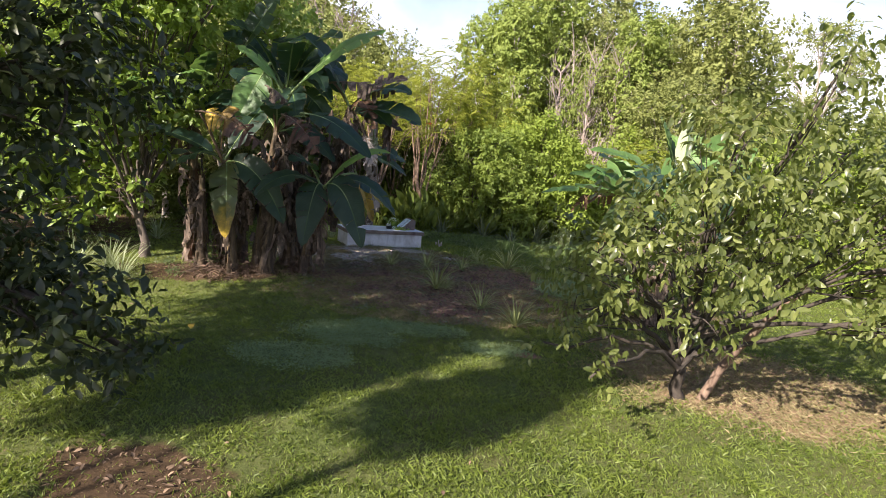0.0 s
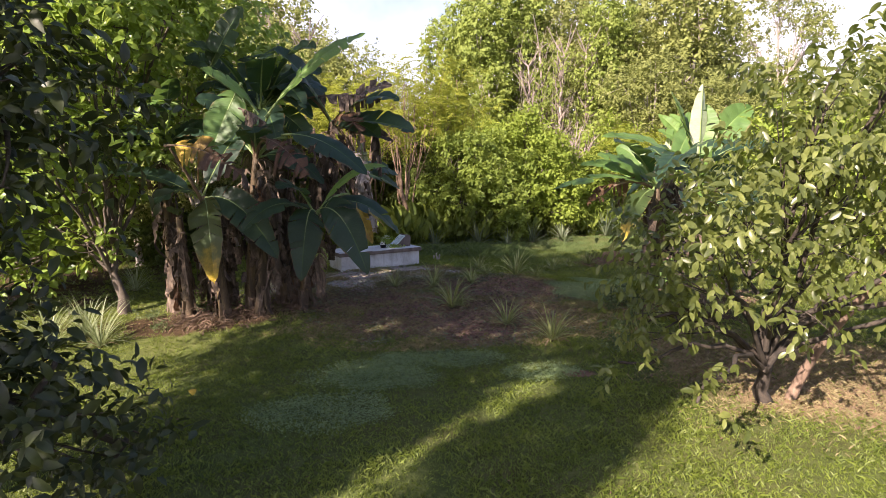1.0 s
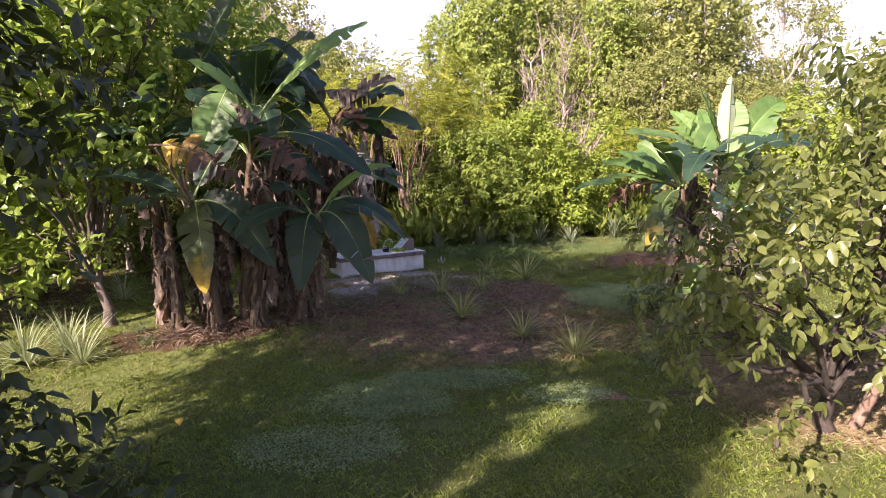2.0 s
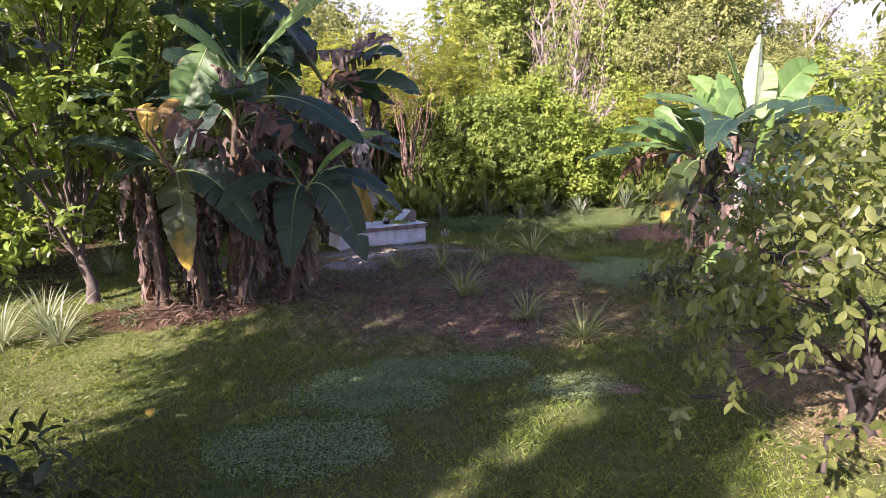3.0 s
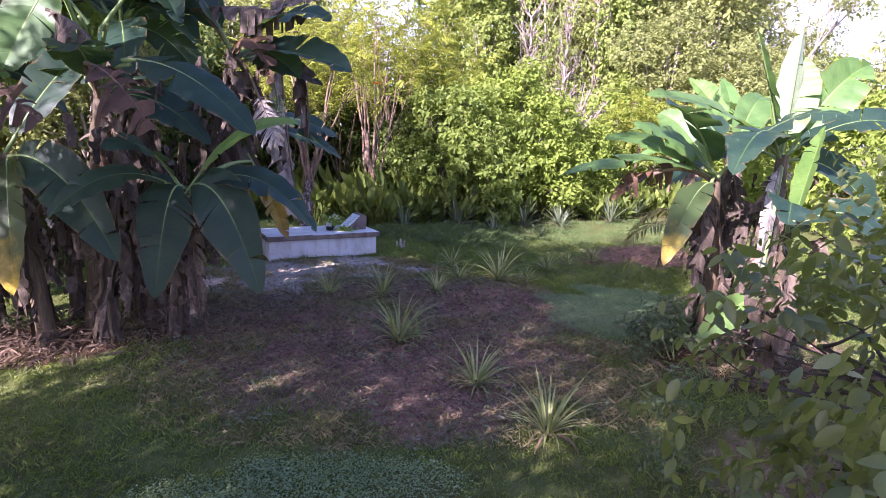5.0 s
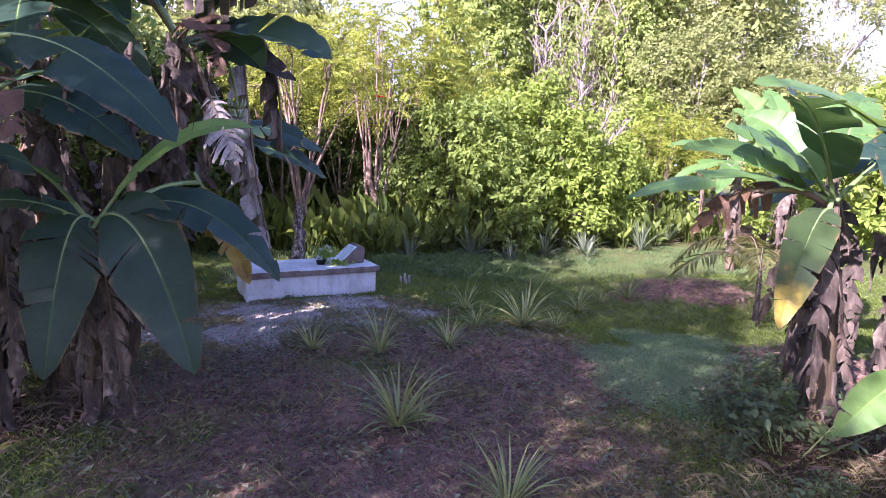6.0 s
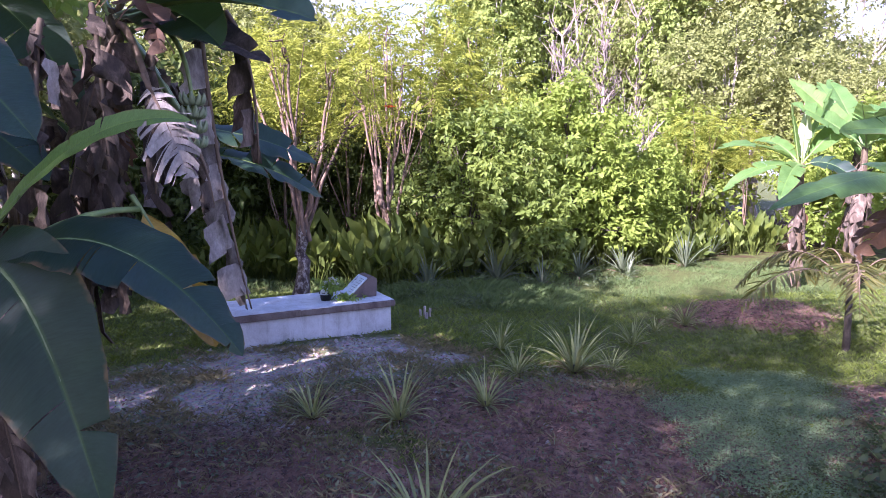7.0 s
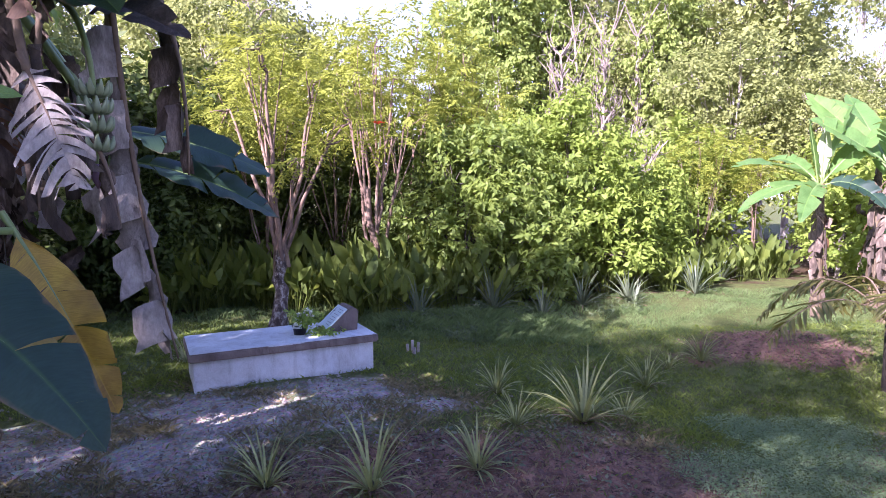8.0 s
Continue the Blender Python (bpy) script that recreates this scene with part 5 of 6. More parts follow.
def build_bunch(plant):
    base = np.array(plant.location)
    top, bend, low = np.array((-1.66, 13.02, 3.2)) - base, np.array((-1.15, 12.92, 3.4)) - base, np.array((-1.22, 12.92, 2.32)) - base
    p = bezier(top, bend, low, 40)
    bunch = part("bunch_stalk", tube(p[::3], np.linspace(0.026, 0.009, 14), 7), M_RIB, plant, "hanging fruit stalk")
    green = plain("dull green banana skin", (0.20, 0.25, 0.14), 0.5)
    for tier in range(4):
        c = p[31 + tier * 2]
        for k in range(10):
            a = k * 0.63 + tier * 0.3
            o = np.array((math.cos(a), math.sin(a), 0))
            f = bezier(c + o * 0.01, c + o * 0.075 + (0, 0, -0.03), c + o * 0.08 + (0, 0, 0.06), 7)
            part("banana", tube(f, [0.008, 0.017, 0.021, 0.021, 0.018, 0.012, 0.004], 6), green, bunch)
    q = np.array([low + (0, 0, 0.02 - 0.13 * s) for s in np.linspace(0, 1, 9)])
    part("flower_bud", tube(q, [0.01, 0.026, 0.036, 0.038, 0.034, 0.027, 0.02, 0.011, 0.003], 10), plain("purple banana bud", (0.16, 0.10, 0.17), 0.5), bunch, "purple banana flower bud")


build_bunch(tall)
drape = np.random.default_rng(88)
foot = np.array(tall.location)
crumpled_leaf(drape, tall, np.array((-1.22, 13.12, 3.3)) - foot, np.array((-1.2, 13.2, 2.2)) - foot, np.array((-1.02, 13.3, 1.2)) - foot, 0.25, 11, M_PALEDEAD, "long bleached dry leaf hanging in folds")
for top, mid, low, width, panels, both in [
        ((-1.1, 13.3, 3.4), (-0.88, 13.3, 3.1), (-0.93, 13.35, 2.3), 0.16, 7, False),
        ((-1.75, 12.75, 3.3), (-1.6, 12.55, 3.0), (-1.62, 12.6, 1.9), 0.14, 9, True),
        ((-2.05, 12.7, 3.2), (-2.0, 12.45, 2.7), (-2.0, 12.5, 1.5), 0.15, 10, True),
        ((-1.45, 12.95, 3.3), (-1.4, 12.75, 3.0), (-1.42, 12.75, 2.1), 0.15, 7, True),
        ((-2.4, 12.4, 3.0), (-2.4, 12.15, 2.6), (-2.4, 12.2, 1.5), 0.14, 9, True),
        ((-1.8, 12.9, 2.6), (-1.75, 12.75, 2.2), (-1.7, 12.8, 1.3), 0.13, 8, True),
        ((-1.5, 12.9, 2.7), (-1.15, 12.9, 2.6), (-1.1, 12.9, 2.0), 0.13, 6, False)]:
    crumpled_leaf(drape, tall, np.array(top) - foot, np.array(mid) - foot, np.array(low) - foot, width, panels, M_DEADLEAF, "dry grey brown leaf hanging in folds", both)


# ---------- rosette plants ----------
def strap(rng, az, elev, length, width, bend, twist=0.0):
    """A long channelled leaf of a rosette, as quads."""
    n = 8
    s = np.linspace(0, 1, n)
    ang = elev - bend * s ** 1.5
    step = length / (n - 1)
    r = np.concatenate([[0], np.cumsum(np.cos(ang[:-1]) * step)]) + 0.02
    z = np.concatenate([[0], np.cumsum(np.sin(ang[:-1]) * step)]) + 0.03
    d, sd = np.array((math.cos(az), math.sin(az), 0)), np.array((-math.sin(az), math.cos(az), 0))
    w = width * 0.5 * np.minimum(1, 0.65 + 0.6 * s) * (1 - s ** 2.2) + 0.001
    mid = r[:, None] * d + z[:, None] * np.array((0, 0, 1.0)) + (twist * s ** 2)[:, None] * sd
    lift = np.array((0, 0, 0.45)) * w[:, None]
    V = np.stack([mid - sd * w[:, None] + lift, mid, mid + sd * w[:, None] + lift], 1).reshape(-1, 3)
    F = [(i * 3 + j, i * 3 + j + 1, i * 3 + j + 4, i * 3 + j + 3) for i in range(n - 1) for j in range(2)]
    return V, F


def rosette(name, seed, n, length, width, mat, label, category, upright=1.25, bend=1.2, group="", heart=True):
    rng = np.random.default_rng(seed)
    root = thing(name, (0, 0, 0), label, category, group)
    for k in range(n):
        f = k / n
        elev = upright - (upright - 0.35) * f + rng.normal(0, 0.1)
        ln = length * (0.6 + 0.4 * math.sin(math.pi * min(1, f + 0.25))) * rng.uniform(0.8, 1.15)
        dry = f > 0.86 and rng.random() < 0.6
        part("leaf", strap(rng, k * 2.4 + rng.normal(0, 0.2), elev, ln, width * rng.uniform(0.8, 1.1), bend * rng.uniform(0.5, 1.2) * (0.6 + 0.6 * f), rng.normal(0, 0.05)), M_LITTER if dry else mat, root, "dry brown leaf" if dry else "")
    if heart:
        part("stem", tube([(0, 0, -0.05), (0, 0, 0.03), (0, 0, 0.1)], [0.03, 0.035, 0.015], 8), M_BARK_DARK, root)
    return root


def scatter(models, rows, seed):
    """The models themselves take the first places, copies the rest: rows of x, y, size."""
    rng = np.random.default_rng(seed)
    for i, (x, y, s) in enumerate(rows):
        m = Matrix.LocRotScale(ground_at(x, y), Euler((rng.normal(0, 0.05), rng.normal(0, 0.05), rng.uniform(0, 6.28))), (s, s, s * rng.uniform(0.9, 1.1)))
        if i < len(models):
            models[i].matrix_basis = m
        else:
            copy_thing(models[i % len(models)], m)


PG = "pineapple plants in the bare soil"
pines = [rosette("pineapple_plant", 100 + i, 44 + 4 * i, 0.62, 0.025, M_PINE, "pineapple plant with arching grey green spiny leaves", "pineapple plant", 1.3, 1.25, PG) for i in range(3)]
scatter(pines, [(-0.80, 14.15, 0.85), (0.02, 14.1, 1.0), (0.83, 14.45, 0.8), (1.95, 15.7, 1.55), (1.13, 16.4, 0.75), (1.24, 15.4, 0.95), (3.15, 17.4, 0.95), (4.5, 18.9, 0.9),
                (2.5, 16.1, 0.85), (3.85, 18.5, 0.7), (0.37, 12.25, 1.1), (1.22, 11.1, 1.15), (1.77, 10.1, 1.2), (0.55, 12.45, 0.6)], 7)
SG = "striped plants by the banana clump"
straps = [rosette("spider_plant", 120 + i, 64, 0.8, 0.02, M_STRAP, "clump of pale striped strap leaves in the grass", "spider plant", 1.4, 1.4, SG) for i in range(2)]
scatter(straps, [(-5.3, 11.05, 1.05), (-6.0, 10.9, 1.1), (-6.65, 14.8, 0.9), (-5.75, 11.4, 0.9), (-3.05, 17.75, 0.6)], 9)
GG = "spiky plants along the wood's edge"
spiky = [rosette("spiky_plant", 140 + i, 34, 0.8, 0.045, M_GREYSTRAP, "spiky grey green rosette plant before the bushes", "rosette plant", 1.45, 0.9, GG) for i in range(2)]
scatter(spiky, [(-0.03, 21.0, 1.15), (1.45, 21.6, 1.25), (4.55, 22.9, 0.95), (6.3, 23.6, 0.9), (3.4, 22.3, 0.85), (2.4, 21.3, 0.6), (4.6, 22.6, 0.6), (7.8, 25.6, 0.9), (4.3, 24.4, 0.8)], 10)


scatter([weed_clump(150), weed_clump(151)], [(3.5, 12.6, 0.8), (3.2, 11.9, 0.7), (4.6, 13.3, 0.9), (3.9, 13.1, 0.8), (3.6, 11.2, 0.9), (5.6, 14.3, 0.9), (6.3, 15.4, 0.9), (5.4, 12.8, 1.0), (4.2, 12.8, 0.7), (3.4, 13.4, 0.6), (4.3, 13.9, 0.7), (5.1, 13.6, 0.8), (-1.7, 16.5, 0.35), (-0.85, 16.95, 0.3), (5.9, 14.9, 0.8), (-4.6, 11.55, 0.9), (-3.95, 12.3, 1.1), (-4.4, 12.3, 1.2),
    (0.9, 18.9, 1.0), (0.5, 19.5, 0.9), (1.7, 19.8, 0.9), (-3.4, 17.3, 0.8), (2.6, 9.6, 1.0), (2.9, 10.6, 1.2), (3.3, 11.0, 1.0), (-5.0, 12.2, 1.0), (5.9, 13.4, 1.0),
    (3.65, 12.4, 1.7), (3.75, 12.15, 1.9), (3.9, 13.0, 1.7), (3.95, 12.7, 1.9), (4.2, 13.1, 1.8), (4.3, 13.6, 1.5), (3.6, 12.75, 1.3), (4.75, 14.2, 1.3), (0.6, 18.9, 1.0), (1.1, 20.9, 1.3), (1.5, 19.6, 1.1), (2.0, 20.6, 1.2), (2.8, 20.7, 1.1), (0.2, 20.2, 1.3), (0.9, 20.3, 1.1), (3.6, 21.3, 1.1), (-0.3, 20.3, 1.2), (-0.1, 19.4, 1.0), (2.4, 19.7, 0.9), (4.4, 22.0, 1.1)], 12)


# ---------- small palm, stump ----------
def build_palm():
    rng = np.random.default_rng(17)
    palm = thing("coconut_seedling", ground_at(6.4, 17.6), "young coconut palm with arching feathery fronds", "palm")
    part("stem", tube([(0, 0, -0.05), (0.0, 0, 0.3), (0.01, 0.02, 0.75), (0.0, 0.02, 1.0)], [0.06, 0.05, 0.045, 0.03], 9, rng, 0.08), M_BARK_DARK, palm)
    for k, (a, ln, lift) in enumerate([(3.3, 1.75, 0.75), (2.5, 1.5, 1.1), (4.2, 1.5, 1.0), (0.4, 1.6, 0.9), (1.4, 1.4, 1.1), (5.4, 1.5, 0.8)]):
        o = np.array((math.cos(a), math.sin(a), 0))
        B = np.array((0, 0, 0.95))
        rib = bezier(B, B + o * ln * 0.5 + (0, 0, lift), B + o * ln + (0, 0, lift * 0.25 - 0.35), 40)
        fr = part("frond", tube(rib, np.linspace(0.014, 0.004, 40), 5), M_RIB_DRY, palm)
        P = np.repeat(rib[5:], 2, 0)
        t = np.repeat(unit(np.gradient(rib, axis=0))[5:], 2, 0)
        sd = np.tile([[1.0], [-1.0]], (len(rib) - 5, 1)) * np.array((-o[1], o[0], 0.0))
        prof = np.repeat(np.sin(np.linspace(0.5, 2.9, len(rib) - 5)), 2)
        V, F = leaves(rng, P, 0.6 * t + sd + np.array((0, 0, -0.35)) + 0.16 * rng.standard_normal(t.shape), np.array((0, 0, 1.0)) + 0.3 * rng.standard_normal(t.shape), (0.40 * prof + 0.05) * rng.uniform(0.75, 1.1, len(P)), 0.036, True)
        for q in range(len(P)):
            part("leaflet", (V[q * 8:q * 8 + 8], F[:8]), M_PALM, fr)


def build_stump():
    rng = np.random.default_rng(19)
    st = thing("cut_stump", ground_at(0.05, 18.1), "pale cut stems of a small shrub in the grass", "stump")
    for dx, dy, h in ((0, 0, 0.2), (0.08, 0.03, 0.16), (-0.07, 0.02, 0.14), (0.03, -0.06, 0.11)):
        part("cut_stem", tube([(dx, dy, -0.05), (dx, dy, h * 0.5), (dx * 1.1, dy, h)], [0.025, 0.022, 0.02], 7, rng, 0.05), M_BARK_PALE, st)


build_palm()
build_stump()


# ---------- trees and bushes ----------
# the guava beside the path
tree("guava_tree", ground_at(3.55, 7.8), "sprawling guava tree with leathery olive green leaves", 201, 0.075, 0.75,
     [(-0.3, -1.0, 2.15, 1.0, 0.9, 0.7), (1.1, -0.4, 2.3, 1.2, 1.2, 0.85), (2.2, -1.3, 2.2, 1.1, 1.0, 0.8), (3.2, -0.5, 2.0, 1.0, 1.0, 0.8), (-0.2, -1.0, 2.9, 0.7, 0.6, 0.5), (1.6, 0.2, 3.1, 0.9, 0.8, 0.55), (2.6, -0.8, 3.0, 0.8, 0.7, 0.45),
      (-0.95, 0.3, 1.6, 0.6, 0.6, 0.5), (-1.2, -1.2, 1.75, 0.5, 0.5, 0.4), (-1.3, -0.5, 1.1, 0.32, 0.36, 0.3), (-1.75, -0.85, 0.75, 0.18, 0.18, 0.14), (-0.9, 0.1, 1.05, 0.35, 0.35, 0.25), (-0.35, -1.1, 1.25, 0.35, 0.3, 0.2), (-1.45, -1.7, 0.75, 0.1, 0.12, 0.2),
      (1.7, -1.2, 1.4, 0.6, 0.5, 0.25), (0.2, 1.0, 1.9, 0.8, 0.7, 0.5), (0.45, -1.3, 3.6, 0.22, 0.22, 0.6), (3.0, -1.6, 1.5, 0.8, 0.6, 0.35)],
     1480, 9, 0.104, 0.048, M_GUAVA, M_BARK_DARK, 2, 0.34, (-0.1, -0.2), shell=0.25, limbs=12, droop=0.85)
sapling = thing("guava_sapling", ground_at(3.85, 7.85), "leaning pale stem of a second guava", "tree")
part("trunk", tube(bezier((0, 0, -0.05), (0.2, -0.05, 0.7), (0.75, -0.5, 1.6), 10), np.linspace(0.06, 0.03, 10), 8, np.random.default_rng(2), 0.05), M_BARK_TAN, sapling)
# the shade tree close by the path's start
# only low branches show; upper lobes are added unseen to shape the shadows
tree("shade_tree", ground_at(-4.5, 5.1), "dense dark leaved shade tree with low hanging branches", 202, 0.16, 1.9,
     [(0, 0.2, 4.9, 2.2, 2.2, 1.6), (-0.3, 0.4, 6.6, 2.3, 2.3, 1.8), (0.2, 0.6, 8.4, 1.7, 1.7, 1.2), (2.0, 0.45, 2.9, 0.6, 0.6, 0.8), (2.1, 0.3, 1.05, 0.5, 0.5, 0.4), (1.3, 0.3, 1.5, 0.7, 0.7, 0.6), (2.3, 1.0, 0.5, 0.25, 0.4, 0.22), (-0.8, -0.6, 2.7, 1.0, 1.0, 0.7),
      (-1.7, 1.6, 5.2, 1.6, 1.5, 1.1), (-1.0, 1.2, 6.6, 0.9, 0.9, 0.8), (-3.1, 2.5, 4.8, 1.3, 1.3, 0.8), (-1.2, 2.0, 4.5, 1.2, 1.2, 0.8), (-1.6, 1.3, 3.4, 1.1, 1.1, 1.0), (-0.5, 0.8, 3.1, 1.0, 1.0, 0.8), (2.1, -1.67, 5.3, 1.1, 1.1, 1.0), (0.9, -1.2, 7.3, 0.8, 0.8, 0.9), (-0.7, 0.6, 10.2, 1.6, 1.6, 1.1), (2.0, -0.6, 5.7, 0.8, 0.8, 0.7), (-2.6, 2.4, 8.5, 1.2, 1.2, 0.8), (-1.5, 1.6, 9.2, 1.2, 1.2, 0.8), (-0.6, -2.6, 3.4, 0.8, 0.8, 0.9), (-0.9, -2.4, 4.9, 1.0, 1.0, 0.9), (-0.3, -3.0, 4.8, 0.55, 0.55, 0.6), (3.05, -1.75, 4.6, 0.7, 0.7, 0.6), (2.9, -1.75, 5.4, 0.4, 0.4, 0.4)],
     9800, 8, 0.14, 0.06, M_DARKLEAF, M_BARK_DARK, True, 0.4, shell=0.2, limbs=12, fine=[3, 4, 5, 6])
# tree with lichen on its trunk behind the grave
tree("lichen_tree", ground_at(-2.37, 19.7), "slender tree with blotched lichen bark and feathery leaves", 205, 0.135, 1.5,
     [(-0.75, 0.1, 3.75, 0.55, 0.55, 0.35), (0.75, 0.2, 4.2, 0.7, 0.6, 0.4), (-0.1, -0.1, 4.75, 0.8, 0.7, 0.35), (-0.5, 0.3, 4.5, 0.55, 0.55, 0.35), (1.15, 0.1, 3.5, 0.4, 0.4, 0.3), (0.55, -0.4, 2.9, 0.35, 0.3, 0.2), (-0.3, 0.4, 3.7, 0.5, 0.5, 0.3)],
     300, 12, 0.12, 0.05, M_FEATHER, M_LICHEN, False, 0.5, (0.12, 0.05), droop=0.35, shell=0.1, limbs=5, pinnate=7, limb_bark=M_BARK_TAN, limb_max=0.045)
tree("feathery_shrub", ground_at(-1.0, 22.5), "clump of tall tan stems under feathery yellow green leaves", 207, 0.11, 2.6,
     [(-0.45, 0, 4.6, 0.8, 0.7, 0.5), (0.4, 0.1, 4.9, 0.8, 0.7, 0.5), (0.05, -0.2, 5.5, 0.8, 0.7, 0.5), (-0.3, 0.3, 3.9, 0.6, 0.6, 0.4), (0.35, -0.2, 3.6, 0.5, 0.5, 0.35), (0.75, 0.0, 4.2, 0.6, 0.6, 0.4), (-0.8, 0.1, 5.2, 0.6, 0.6, 0.4)],
     360, 12, 0.13, 0.055, M_FEATHER, M_BARK_TAN, False, 0.55, (-0.25, 0.0), droop=0.35, shell=0.15, limbs=5, pinnate=7, stems=True, category="shrub", group="slender shrubs along the wood's edge")
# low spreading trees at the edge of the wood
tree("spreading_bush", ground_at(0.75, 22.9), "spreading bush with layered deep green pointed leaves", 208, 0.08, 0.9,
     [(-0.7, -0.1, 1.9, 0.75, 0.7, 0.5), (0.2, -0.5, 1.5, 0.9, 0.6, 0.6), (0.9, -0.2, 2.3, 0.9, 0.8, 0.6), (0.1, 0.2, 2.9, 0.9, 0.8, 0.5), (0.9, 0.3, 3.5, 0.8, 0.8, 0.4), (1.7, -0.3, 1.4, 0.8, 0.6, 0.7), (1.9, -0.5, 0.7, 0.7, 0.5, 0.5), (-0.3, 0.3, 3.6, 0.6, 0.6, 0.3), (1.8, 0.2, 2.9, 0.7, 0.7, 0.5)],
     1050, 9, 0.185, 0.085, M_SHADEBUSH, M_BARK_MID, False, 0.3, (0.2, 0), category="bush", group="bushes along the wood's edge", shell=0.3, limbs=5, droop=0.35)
tree("spreading_bush", ground_at(3.2, 24.2), "spreading bush with bright yellow green leaves in sunlight", 209, 0.08, 0.9,
     [(-0.8, -0.3, 2.2, 0.9, 0.7, 0.6), (0.2, -0.5, 1.7, 0.9, 0.6, 0.7), (0.9, -0.2, 2.6, 0.9, 0.8, 0.6), (0.1, 0.2, 3.4, 0.9, 0.8, 0.5), (-0.7, 0.3, 3.9, 0.8, 0.8, 0.4), (1.6, -0.2, 1.7, 0.8, 0.6, 0.7), (1.2, 0.2, 3.5, 0.7, 0.7, 0.5), (0.3, 0.1, 4.4, 0.6, 0.6, 0.4), (1.5, -0.5, 0.9, 0.7, 0.5, 0.4)],
     1050, 9, 0.19, 0.09, M_BUSH, M_BARK_MID, False, 0.3, (0.1, 0), category="bush", group="bushes along the wood's edge", shell=0.3, limbs=5, droop=0.3)
# broad leaved tree behind the banana clump
# the last nine lobes are added to block sun from grave, gravel and lawn
tree("broad_leaved_tree", ground_at(-5.75, 12.7), "broad leaved tree with glossy bright green leaves", 203, 0.09, 1.3,
     [(-0.9, 0.3, 2.9, 1.2, 1.1, 1.2), (-2.1, 0.2, 2.2, 1.3, 1.2, 1.3), (-1.2, 0.4, 4.6, 1.5, 1.3, 1.3), (0.3, 1.4, 4.6, 1.4, 1.2, 1.4), (-2.6, 0.6, 4.0, 1.3, 1.2, 1.3), (1.6, 2.0, 4.9, 1.3, 1.1, 1.2), (-0.8, 0.8, 6.0, 1.6, 1.4, 1.0), (-0.5, -0.2, 1.4, 0.55, 0.5, 0.4), (-3.4, 0.2, 2.8, 1.3, 1.2, 1.6), (-1.7, -0.3, 1.0, 0.7, 0.5, 0.4), (0.5, -0.1, 3.3, 0.9, 0.8, 0.8), (0.4, -0.5, 5.7, 1.4, 1.3, 1.2), (1.6, 0.4, 6.4, 1.3, 1.2, 1.1), (0.6, 0.2, 7.8, 1.2, 1.1, 0.8), (-0.55, -1.6, 4.4, 0.7, 0.7, 0.6), (-0.35, -1.75, 3.05, 0.55, 0.55, 0.45), (0.3, -1.0, 4.85, 0.45, 0.45, 0.4), (0.95, -1.0, 4.95, 0.4, 0.4, 0.35), (0.6, -1.05, 3.1, 0.35, 0.35, 0.35)],
     2400, 8, 0.205, 0.098, M_BROAD, M_BARK_MID, True, 0.35, (-0.35, 0.1), shell=0.3)

# a slim tree added out of view, its lobes set to shade lawn and foliage
tree("slim_tree", ground_at(-5.65, -2.0), "slim dark leaved tree added out of view to cast shade", 204, 0.1, 2.6,
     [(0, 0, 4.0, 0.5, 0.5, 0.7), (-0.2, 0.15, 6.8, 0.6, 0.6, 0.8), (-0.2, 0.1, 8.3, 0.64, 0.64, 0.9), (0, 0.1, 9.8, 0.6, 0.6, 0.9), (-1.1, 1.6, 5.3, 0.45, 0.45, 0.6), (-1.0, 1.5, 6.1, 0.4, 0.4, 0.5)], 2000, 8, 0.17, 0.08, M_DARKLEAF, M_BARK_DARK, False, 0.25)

WOOD = "trees of the wood"
FEATHER = "slender shrubs along the wood's edge"
BUSH = "bushes along the wood's edge"


